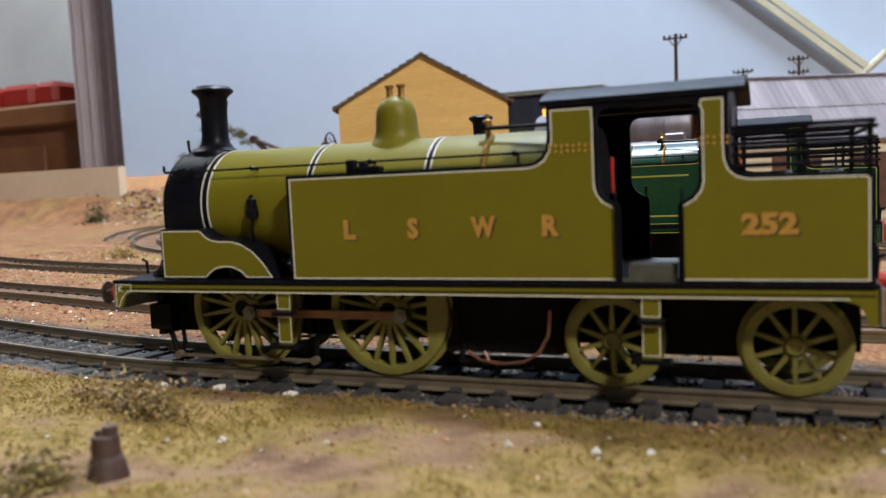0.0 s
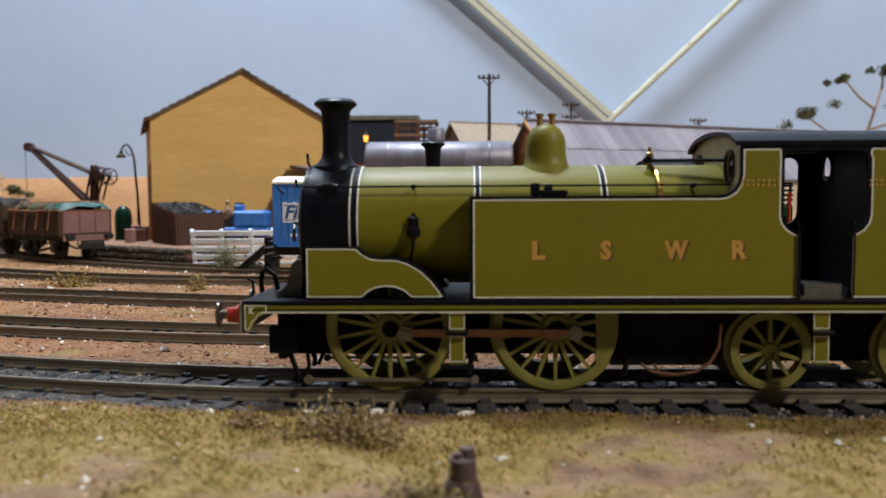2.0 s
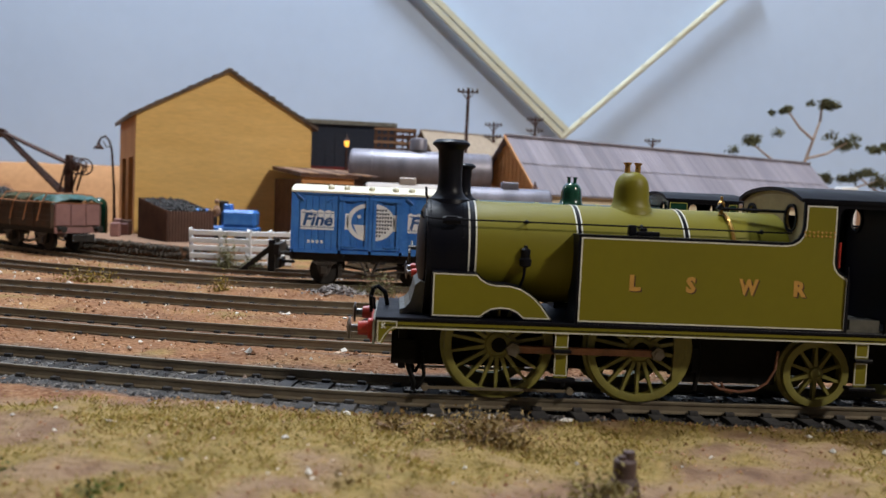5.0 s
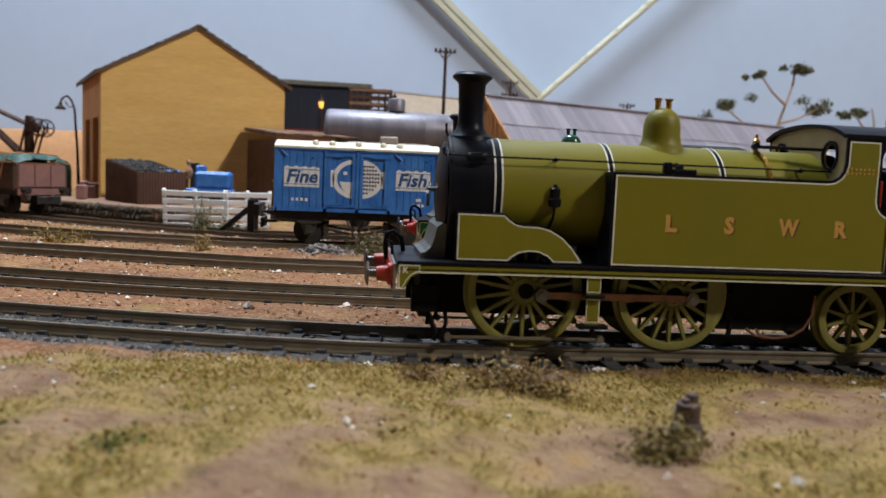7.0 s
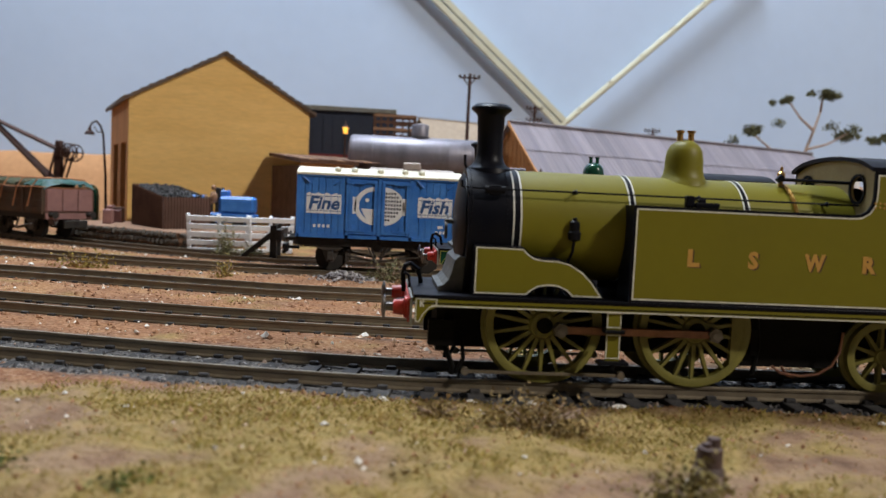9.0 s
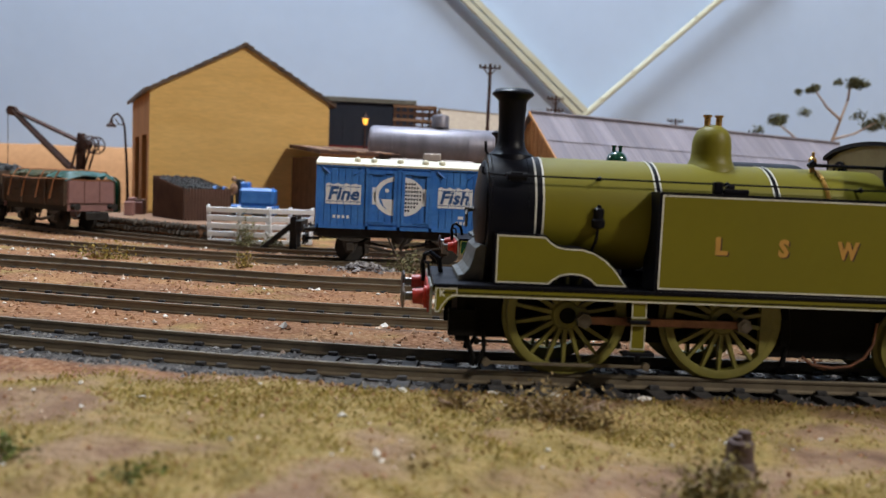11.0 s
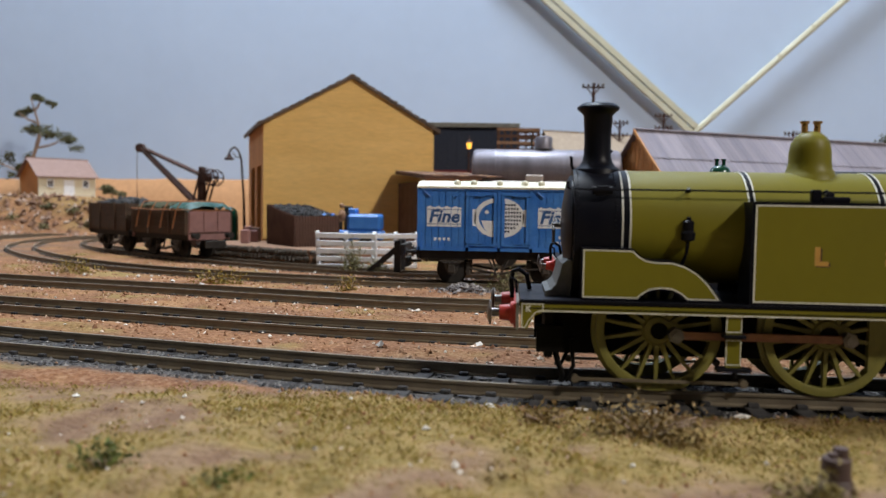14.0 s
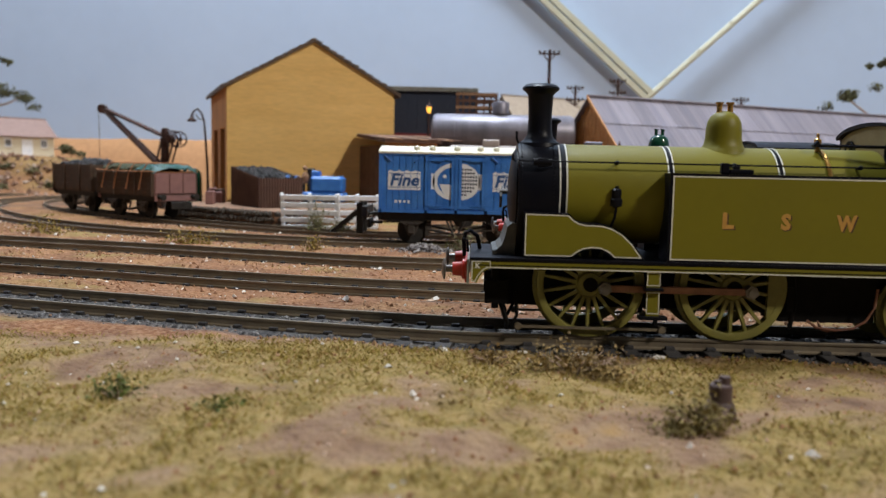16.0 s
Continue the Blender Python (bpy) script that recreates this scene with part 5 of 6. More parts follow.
def open_wagon(x, y, turn, loaded):
    w = thing("open_wagon", x, y, 0, turn, "weathered open wagon loaded with roped bundles under a turquoise sheet" if loaded else "weathered grey brown open wagon heaped with coal", "wagon", "open wagons")
    half = 31
    underframe(w, half, 17, MAUVE if loaded else UNDER)
    bm = bmesh.new()
    box(bm, -half, half, -14.6, 14.6, 13.6, 15)
    box(bm, -half + 0.8, half - 0.8, -14.0, 14.0, 15, 30)
    part("floor", bm, WAGON_BROWN, w)
    for k in range(4):
        for s in (-1, 1):
            bm = bmesh.new()
            box(bm, -half, half, s * 14.6 - 0.5, s * 14.6 + 0.5, 15 + k * 4.1, 15 + k * 4.1 + 3.8, bevel=0.12)
            part("side_plank", bm, WAGON_BROWN, w)
            bm = bmesh.new()
            box(bm, s * half - 0.5, s * half + 0.5, -14.1, 14.1, 15 + k * 4.1, 15 + k * 4.1 + 3.8, bevel=0.12)
            part("end_plank", bm, MAUVE if loaded and s > 0 else WAGON_BROWN, w)
    for s in (-1, 1):
        for px in (-half + 1, -12, 12, half - 1):
            bm = bmesh.new()
            box(bm, px - 0.7, px + 0.7, min(s * 15, s * 15.8), max(s * 15, s * 15.8), 13.6, 32)
            part("upright", bm, WAGON_BROWN, w)
    if not loaded:
        bm = bmesh.new()
        rng = random.Random(5)
        for i in range(150):
            a, b = rng.uniform(-28, 28), rng.uniform(-12, 12)
            blob(bm, (a, b, 30 + 3.5 * (1 - (b / 13) ** 2) * (1 - (a / 30) ** 2) + rng.uniform(0, 1)), rng.uniform(1, 2), i, 1, 0.8)
        part("coal", bm, COAL, w)
        return
    rng = random.Random(8)
    for i in range(5):
        bm = bmesh.new()
        box(bm, -29.5 + i * 9.6, -20.4 + i * 9.6, -13.6, 13.6, 24, 36.4 + rng.uniform(-0.8, 0.8), bevel=2.2)
        for vv in bm.verts:
            vv.co += Vector((0, 0, 0.8 * noise.noise(vv.co * 0.12)))
        part("bundle", bm, SACK, w)
    bm = bmesh.new()
    pts = []
    for i in range(11):
        row = []
        for k in range(13):
            a, b = 13 + i * 1.95, -15.6 + k * 2.6
            z = 37.2 - 0.03 * (b / 4) ** 4 * 0.6 + 2.2 * noise.noise(Vector((a * 0.3, b * 0.3, 1.0))) - (0.6 * max(0, i - 8) ** 2)
            row.append(bm.verts.new((a, b, max(z, 30.5))))
        pts.append(row)
    for a, b in zip(pts, pts[1:]):
        for k in range(12):
            bm.faces.new((a[k], a[k + 1], b[k + 1], b[k]))
    bmesh.ops.solidify(bm, geom=bm.faces[:], thickness=0.5)
    part("tarpaulin", bm, TARP, w, "crumpled turquoise sheet", smooth=True)
    for k in range(4):
        a = -25 + k * 14
        bm = bmesh.new()
        tube(bm, [(a, -15.9, 18), (a + 4, -15.9, 31), (a + 5, -13, 37.6), (a + 7, 0, 38.4), (a + 9, 13, 37.6), (a + 10, 15.9, 30), (a + 13, 15.9, 18)], 0.45)
        part("rope", bm, ROPE, w)
    bm = bmesh.new()
    tube(bm, [(-30, -16, 32.4), (0, -16, 31.6), (31.5, -15.6, 32), (32, 0, 31.4), (31.5, 15.6, 32), (-30, 16, 32)], 0.45)
    part("rope", bm, ROPE, w)
    for k in range(3):
        bm = bmesh.new()
        box(bm, 31.5, 32.3, -13.8 + k * 9.4, -4.9 + k * 9.4, 15.5, 31, bevel=0.3)
        part("end_panel", bm, MAUVE, w, "faded mauve end board")
    # a low-sided wagon: draw the body and its load down
    done = set()
    for ob in w.children_recursive:
        if ob.data.name not in done and ob.name.split(".")[0] in ("floor", "side_plank", "end_plank", "upright", "bundle", "tarpaulin", "rope", "end_panel"):
            done.add(ob.data.name)
            for vert in ob.data.vertices:
                vert.co.z = 0.0136 + (vert.co.z - 0.0136) * 0.80


blue_van(-33, 197)
tank_wagon(-16, 302, TAN_TANK, "dusty tan model tank wagon with a box filler")
tank_wagon(44, 302, SILVER, "dull silver model tank wagon with a box filler")
storage_tank()
open_wagon(-231, 323, -36, True)
open_wagon(-285, 367, -41, False)

# ---- the goods yard ----
STONE = material("dark_stone_edging", (0.05, 0.042, 0.035), (0.11, 0.09, 0.07), rough=0.9, scale=0.3, fine=0.3, bump=0.8)
EARTH = material("packed_yard_earth", (0.24, 0.135, 0.08), (0.17, 0.095, 0.058), rough=0.95, scale=0.08, fine=0.2, bump=0.5)
CORRUGATED = material("brown_corrugated_sheet", (0.27, 0.16, 0.125), (0.20, 0.12, 0.095), rough=0.7, scale=0.1, fine=0.1)
IRON = material("rusty_black_iron", (0.035, 0.02, 0.018), (0.09, 0.04, 0.03), rough=0.7, metal=0.3, scale=0.3, fine=0.2)
LAMP_GLOW = glowing("lit_lamp_glass", (1.0, 0.50, 0.07), 1.6)
BARK = material("pale_bark", (0.40, 0.29, 0.22), (0.28, 0.19, 0.14), rough=0.9, scale=0.3, fine=0.2)
LEAF = material("dark_foliage", (0.055, 0.057, 0.022), (0.10, 0.095, 0.036), rough=0.9, scale=0.3, fine=0.25, island=0.4)
DRY = material("dry_brown_scrub", (0.20, 0.13, 0.055), (0.3, 0.22, 0.09), rough=0.95, scale=0.3, fine=0.2, island=0.5)
SCRUB = material("grey_green_scrub", (0.13, 0.13, 0.06), (0.2, 0.19, 0.085), rough=0.95, scale=0.3, fine=0.2, island=0.5)

bm = bmesh.new()
prism(bm, [(-226, 340), (-140, 283), (-122, 290), (-100, 318), (-100, 384), (-190, 388), (-226, 372)], -4, 7.0, "xy")
dock = tagged(part("loading_dock", bm, EARTH), "low earth loading dock edged with dark stones", "platform")
rng = random.Random(12)
for (xa, ya), (xb, yb) in (((-226, 340), (-140, 283)), ((-140, 283), (-122, 290))):
    n = int(math.hypot(xb - xa, yb - ya) / 3.4)
    for i in range(n):
        for k in range(3):
            t = (i + 0.5 + (k % 2) * 0.4) / (n + 0.5)
            bm = bmesh.new()
            blob(bm, (xa + (xb - xa) * t, ya + (yb - ya) * t, -1.5 + k * 3.4), 2.1, rng.uniform(0, 50), 1, 0.6, (1, 0.8, 0.9))
            part("stone", bm, STONE, dock)


def coal_bin():
    b = thing("coal_bin", -157, 314, 7.0, 38, "brown corrugated bin filled with coal on the loading dock", "bin")
    W, D = 29, 46
    for nm, pts in (("front", [((0, 0), (W, 0))]), ("side", [((0, 0), (0, D))]), ("back", [((0, D), (W, D))]), ("side", [((W, 0), (W, D))])):
        (xa, ya), (xb, yb) = pts[0]
        bm = bmesh.new()
        n = int(math.hypot(xb - xa, yb - ya) / 0.9)
        prev = None
        for i in range(n + 1):
            t = i / n
            x, y = xa + (xb - xa) * t, ya + (yb - ya) * t
            o = 0.45 * (1 if i % 2 else -1)
            x, y = x + (o if xa == xb else 0), y + (o if ya == yb else 0)
            h = 18.5 + 6.5 * y / D
            row = (bm.verts.new((x, y, 0)), bm.verts.new((x, y, h)))
            if prev:
                bm.faces.new((prev[0], row[0], row[1], prev[1]))
            prev = row
        bmesh.ops.solidify(bm, geom=bm.faces[:], thickness=0.5)
        part(nm, bm, CORRUGATED, b)
    bm = bmesh.new()
    rng = random.Random(2)
    for i in range(190):
        x, y = rng.uniform(1.5, W - 1.5), rng.uniform(1.5, D - 1.5)
        blob(bm, (x, y, 17.6 + 6.5 * y / D + rng.uniform(-0.6, 0.9)), rng.uniform(0.9, 1.7), i, 1, 0.8)
    box(bm, 1, W - 1, 1, D - 1, 0.2, 16.8)
    part("coal", bm, COAL, b)


def pallet(x, y, z, turn, width, lean):
    p = thing("pallet", x, y, z, turn, "white painted slatted pallet leaning upright by the siding", "pallet", "white pallets")
    p.matrix_world = place(x, y, z, lean, 0, turn)
    for k in range(5):
        bm = bmesh.new()
        box(bm, 0, width, -0.5, 0.5, 0.6 + k * 4.3, 3.2 + k * 4.3, bevel=0.12)
        part("slat", bm, WHITE, p)
    for px in (0.6, width / 2, width - 0.6):
        bm = bmesh.new()
        box(bm, px - 0.8, px + 0.8, 0.5, 2.6, 0, 21)
        part("post", bm, WHITE, p)


def yard_tractor():
    t = thing("yard_tractor", -127, 342, 7.0, 0, "small bright blue yard tractor on the dock", "tractor")
    bm = bmesh.new()
    box(bm, -12, 19, -8, 8, 4, 9.5, bevel=0.8)
    part("chassis", bm, BLUE, t)
    bm = bmesh.new()
    box(bm, -3, 18, -7.4, 7.4, 9.5, 20, bevel=1.6)
    part("bonnet", bm, BLUE, t)
    bm = bmesh.new()
    box(bm, -3, 2.5, -3.4, 3.4, 19.5, 23.5, bevel=0.7)
    part("seat", bm, BLUE, t)
    bm = bmesh.new()
    box(bm, -21, -12, -6, 6, 9, 20, bevel=0.8)
    part("battery_box", bm, BLUE, t)
    bm = bmesh.new()
    tube(bm, [(-10, 0, 9), (-12, 0, 20)], 0.6)
    part("steering_column", bm, UNDER, t)
    for wx in (-8, 9):
        for s in (-1, 1):
            bm = bmesh.new()
            cyl(bm, (wx, s * 6, 3.6), (wx, s * 8.4, 3.6), 3.6, n=20)
            part("wheel", bm, UNDER, t)
    bm = bmesh.new()
    blob(bm, (-6, 0, 16.5), 2.6, 1, 2, 0.1, (0.9, 1.2, 1.5))
    blob(bm, (-6, 0, 22.4), 1.6, 2, 2, 0.05)
    tube(bm, [(-6, -1.4, 13.4), (-9.5, -1.6, 13.2), (-10.4, -1.6, 9.4)], 1.0)
    tube(bm, [(-6, 1.4, 13.4), (-9.5, 1.6, 13.2), (-10.4, 1.6, 9.4)], 1.0)
    tube(bm, [(-5.6, -2.4, 18.4), (-8.4, -2.6, 15.4), (-10.6, -1.4, 17)], 0.7)
    for vv in bm.verts:
        vv.co += Vector((-128, 340, 9.5))
    tagged(part("seated_doll", bm, TIMBER, smooth="all"), "tiny plain seated model doll on the tractor", "figurine")


def yard_crane():
    c = thing("yard_crane", -266, 446, -2.5, 0, "rusty black hand crane with a slanting jib", "crane")
    bm = bmesh.new()
    lathe(bm, [(9, 0), (9, 22), (8, 24), (3.4, 25), (3, 56), (2.4, 62), (0, 62.4)], n=20)
    part("post", bm, IRON, c, smooth=True)
    for s in (-1, 1):
        bm = bmesh.new()
        tube(bm, [(-4, s * 3.6, 34), (-48, s * 1.2, 76)], [2.0, 1.7])
        part("jib", bm, IRON, c)
        bm = bmesh.new()
        tube(bm, [(2, s * 3.4, 55), (-48, s * 1.2, 76.5)], 1.4)
        part("tie_rod", bm, IRON, c)
    bm = bmesh.new()
    cyl(bm, (-48.5, -2.4, 76), (-48.5, 2.4, 76), 3.4, n=18)
    part("pulley", bm, IRON, c)
    bm = bmesh.new()
    cyl(bm, (3, -5, 54), (3, 5, 54), 3.6, n=16)
    part("winch_drum", bm, IRON, c)
    for s in (-1, 1):
        bm = bmesh.new()
        n = 22
        tube(bm, [(9 + 6 * math.cos(2 * math.pi * i / n), s * 5.8, 54 + 6 * math.sin(2 * math.pi * i / n)) for i in range(n + 1)], 0.55)
        for k in range(3):
            a = math.pi * k / 3
            tube(bm, [(9 - 6 * math.cos(a), s * 5.8, 54 - 6 * math.sin(a)), (9 + 6 * math.cos(a), s * 5.8, 54 + 6 * math.sin(a))], 0.35)
        part("gear_wheel", bm, IRON, c)
        bm = bmesh.new()
        tube(bm, [(-5, s * 4.6, 36), (1, s * 4.6, 62), (9, s * 4.6, 54), (4, s * 4.6, 36)], 0.9, 4)
        part("side_frame", bm, IRON, c)
    bm = bmesh.new()
    tube(bm, [(-51.6, 0, 76), (-51.6, 0, 34)], 0.22)
    tube(bm, [(-51.6, 0, 34), (-50.3, 0, 32), (-51.6, 0, 30.6), (-52.7, 0, 32)], 0.5)
    part("chain_hook", bm, IRON, c)


def swan_lamp(x, y, h):
    l = thing("yard_lamp", x, y, -2.5, 0, "black swan-neck yard lamp post", "lamp post")
    bm = bmesh.new()
    tube(bm, [(0, 0, 0), (-1, 0, h * 0.5), (-3, 0, h * 0.88), (-5, 0, h * 0.96), (-8, 0, h), (-11, 0, h * 0.98), (-12.5, 0, h * 0.94)], [1.4, 1.0, 0.8, 0.8, 0.8, 0.8, 0.8])
    part("post", bm, IRON, l)
    bm = bmesh.new()
    lathe(bm, [(3.6, -5), (3.2, -3.4), (1.4, -2.2), (1, 0)], (-12.5, 0, h * 0.94), n=14)
    part("shade", bm, IRON, l)
    bm = bmesh.new()
    tube(bm, [(-4, 0, h * 0.9), (-7, 0, h * 0.9), (-9.5, 0, h * 0.95)], 0.4)
    part("brace", bm, IRON, l)


def lit_lamp(x, y, h):
    l = thing("gas_lamp", x, y, -2.5, 0, "slim lamp post with a small lit amber lamp", "lamp post", "lit lamps")
    bm = bmesh.new()
    tube(bm, [(0, 0, 0), (0, 0, h - 4)], [1.2, 0.8])
    part("post", bm, IRON, l)
    bm = bmesh.new()
    lathe(bm, [(1.2, -2.6), (2.1, 1.6), (2.0, 1.8), (0, 1.9)], (0, 0, h), n=8)
    part("glass", bm, LAMP_GLOW, l, "glowing amber lamp glass")
    bm = bmesh.new()
    lathe(bm, [(2.5, 1.8), (1.1, 3.8), (0.4, 6.4), (0, 6.8)], (0, 0, h), n=8)
    part("cap", bm, IRON, l)


def telegraph_pole(x, y, h, bars=1):
    p = thing("telegraph_pole", x, y, -2.5, 0, "dark wooden telegraph pole with insulators", "pole", "telegraph poles")
    bm = bmesh.new()
    tube(bm, [(0, 0, 0), (0.4, 0, h)], [1.7, 1.1], 8)
    part("post", bm, IRON, p)
    for k in range(bars):
        z = h - 3 - k * 11
        bm = bmesh.new()
        box(bm, -8, 8, -0.6, 0.6, z - 0.6, z + 0.6)
        arm = part("cross_arm", bm, IRON, p)
        bm = bmesh.new()
        for s in (-1, 1):
            tube(bm, [(s * 4.6, 0, z - 0.5), (0, 0, z - 6)], 0.45)
        part("brace", bm, IRON, arm)
        for q in (-7.2, -3.6, 3.6, 7.2):
            bm = bmesh.new()
            lathe(bm, [(0.5, 0), (0.8, 0.5), (0.8, 1.6), (0, 2)], (q, 0, z + 0.6), n=8)
            part("insulator", bm, IRON, arm)


def buffer_stop(x, y, turn):
    b = thing("buffer_stop", x, y, -2.5, turn, "black timber buffer stop at the siding end", "buffer stop")
    for s in (-1, 1):
        bm = bmesh.new()
        box(bm, -1.6, 1.6, s * 8 - 1.6, s * 8 + 1.6, 0, 18)
        part("post", bm, UNDER, b)
        bm = bmesh.new()
        tube(bm, [(-17, s * 8, 0.5), (0, s * 8, 15)], 1.4, 4)
        part("strut", bm, UNDER, b)
    bm = bmesh.new()
    box(bm, 1.6, 4.4, -14, 14, 11, 16.5, bevel=0.3)
    part("beam", bm, UNDER, b)


def scrub(name, x, y, z, rx, ry, rz, n, mat, label, seed, leaf=1.1):
    """A loose bush of many small leaf flakes on short stems."""
    rng = random.Random(seed)
    t = thing(name, x, y, z, 0, label, "bush", "bushes")
    bm = bmesh.new()
    for i in range(12):
        a = rng.uniform(0, 6.3)
        tube(bm, [(0, 0, -1), (rx * 0.25 * math.cos(a), ry * 0.25 * math.sin(a), rz * 0.3), (rx * 0.5 * math.cos(a), ry * 0.5 * math.sin(a), rz * rng.uniform(0.4, 0.6))], 0.12, 4)
    part("stem", bm, BARK, t)
    verts, faces = [], []
    for i in range(n):
        a, b, c = rng.gauss(0, 0.45), rng.gauss(0, 0.45), abs(rng.gauss(0, 0.5))
        k = 0.75 + 0.5 * noise.noise(Vector((a * 3, b * 3, seed)))
        p = Vector((a * rx * k, b * ry * k, min(c, 1.2) * rz * (1 - 0.35 * (a * a + b * b)) * k))
        u, v = Vector([rng.uniform(-1, 1) for _ in range(3)]).normalized(), Vector([rng.uniform(-1, 1) for _ in range(3)]).normalized()
        s = leaf * rng.uniform(0.4, 1)
        j = len(verts)
        for q in (p, p + u * s, p + (u + v) * s * 0.7, p + v * s):
            verts.append(q * MM)
        faces.append((j, j + 1, j + 2, j + 3))
    me = bpy.data.meshes.new("leaves")
    me.from_pydata(verts, [], faces)
    me.materials.append(mat)
    ob = new("leaves", me)
    ob.parent = t
    ob["kind"] = "stuff"


def pine(x, y, z, h, seed, tiers):
    rng = random.Random(seed)
    t = thing("tree", x, y, z, 0, "slender flat-crowned model tree with dark tufted foliage", "tree", "trees")
    bm = bmesh.new()
    spine = [Vector((h * 0.05 * math.sin(k * 0.9 + seed), 0, h * k / 8)) for k in range(9)]
    tube(bm, spine, [3.2, 2.8, 2.5, 2.2, 1.9, 1.6, 1.3, 1.0, 0.6], 8)
    trunk = part("trunk", bm, BARK, t)
    verts, faces = [], []
    for k, (fx, fz, r) in enumerate(tiers):
        end = Vector((fx * h, rng.uniform(-0.08, 0.08) * h, fz * h))
        bm = bmesh.new()
        base = spine[max(1, min(7, int((fz - 0.1) * 8)))]
        mid = (base + end) * 0.5 + Vector((0, 0, -0.02 * h))
        tube(bm, [base, mid, end], [1.4, 1.1, 0.7], 6)
        part("limb", bm, BARK, trunk)
        r *= 1.35
        lean = -0.35 if fx > 0 else 0.35
        puffs = []
        for _ in range(7):
            a, b = rng.gauss(0, 0.55) * r * h, rng.gauss(0, 0.4) * r * h
            puffs.append(Vector((a, b, a * lean + rng.gauss(0, 0.08) * r * h)))
        for i in range(1000):
            d = Vector((rng.gauss(0, 1), rng.gauss(0, 1), rng.gauss(0, 0.55)))
            if d.length > 1.9:
                continue
            p = end + rng.choice(puffs) + d * (0.175 * r * h)
            u, v = Vector([rng.uniform(-1, 1) for _ in range(3)]).normalized(), Vector([rng.uniform(-1, 1) for _ in range(3)]).normalized()
            s = rng.uniform(1.2, 2.8)
            j = len(verts)
            for q in (p, p + u * s, p + (u + v) * s * 0.7, p + v * s):
                verts.append(q * MM)
            faces.append((j, j + 1, j + 2, j + 3))
    me = bpy.data.meshes.new("crown")
    me.from_pydata(verts, [], faces)
    me.materials.append(LEAF)
    ob = new("crown", me)
    ob.parent = t


def small_house(name, x, y, z, turn, W, D, E, R, wall, gable, roofm, label, windows=True):
    s = thing(name, x, y, z, turn, label, "house")
    bm = bmesh.new()
    box(bm, 0, W, 0, 2, 0, E)
    part("front_wall", bm, wall, s)
    bm = bmesh.new()
    box(bm, 0, W, D - 2, D, 0, E)
    part("back_wall", bm, wall, s)
    for gx in (0, W - 2):
        bm = bmesh.new()
        prism(bm, [(2, 0), (D - 2, 0), (D - 2, E), (D / 2, R - 0.6), (2, E)], gx, gx + 2, "yz")
        part("gable_wall", bm, gable, s)
    for side in (0, 1):
        y0 = -3 if side == 0 else D + 3
        drop = (R - E) / (D / 2) * 3
        bm = bmesh.new()
        prism(bm, [(y0, E - drop), (D / 2, R), (D / 2, R + 1.2), (y0, E - drop + 1.2)], -3, W + 3, "yz")
        part("roof_slope", bm, roofm, s)
    bm = bmesh.new()
    box(bm, -3.2, W + 3.2, D / 2 - 1, D / 2 + 1, R + 0.3, R + 1.7)
    part("ridge", bm, roofm, s)
    if windows:
        for wx in (0.2, 0.82):
            bm = bmesh.new()
            box(bm, W * wx - 3, W * wx + 3, -0.4, 0.1, E * 0.45, E * 0.8)
            w = part("window", bm, DARK, s)
            bm = bmesh.new()
            frame_strip(bm, [(W * wx - 3.4, E * 0.42), (W * wx + 3.4, E * 0.42), (W * wx + 3.4, E * 0.83), (W * wx - 3.4, E * 0.83)], 1.0, -0.8, 0)
            box(bm, W * wx - 0.4, W * wx + 0.4, -0.7, -0.3, E * 0.45, E * 0.8)
            part("window_frame", bm, WHITE, w)
        bm = bmesh.new()
        box(bm, W * 0.43, W * 0.62, -0.6, 0.1, 0, E * 0.8)
        part("door", bm, WHITE, s)


coal_bin()
pallet(-133, 272, -2.6, -3, 33, 10)
pallet(-103, 273, -2.6, 22, 25, 10)
yard_tractor()
yard_crane()
swan_lamp(-230, 440, 77)
lit_lamp(-61, 440, 80)
lit_lamp(66, 342, 49)
telegraph_pole(29, 450, 127)
telegraph_pole(67, 600, 116, 2)
telegraph_pole(110, 620, 125, 2)
telegraph_pole(237, 650, 112)
buffer_stop(-84, 246, 0)
small_house("hut", -525, 655, 36, 52, 60, 52, 22, 40, CREAM, ORANGE_WALL, material("pale_pink_roof", (0.27, 0.175, 0.15), rough=0.8), "small cream hut with a pinkish roof and white door")
small_house("far_house", 14, 545, -2.5, 28, 95, 60, 74, 102, TAN_TANK, ROOF_BROWN, material("dull_tan_roof", (0.34, 0.27, 0.2), (0.28, 0.22, 0.17), rough=0.85), "distant tan roofed house behind the tanks", False)
small_house("green_hut", 395, 575, -2.5, 30, 60, 40, 50, 66, TIMBER, material("faded_green_boards", (0.09, 0.14, 0.10), rough=0.8), material("rusty_tin_roof", (0.34, 0.19, 0.11), (0.26, 0.15, 0.1), rough=0.7), "small hut with faded green boards and rusty roof", False)
bm = bmesh.new()
box(bm, 388, 404, 556, 570, -3, 66, bevel=1)
tagged(part("white_cabinet", bm, WHITE), "tall white cabinet beside the rusty roofed hut", "cabinet")
pine(405, 650, -2.5, 158, 1.0, [(0.02, 0.98, 0.07), (-0.22, 0.93, 0.05), (0.2, 0.74, 0.12), (-0.45, 0.72, 0.11), (-0.2, 0.55, 0.12), (0.42, 0.5, 0.1), (-0.62, 0.47, 0.1), (0.1, 0.52, 0.09)])
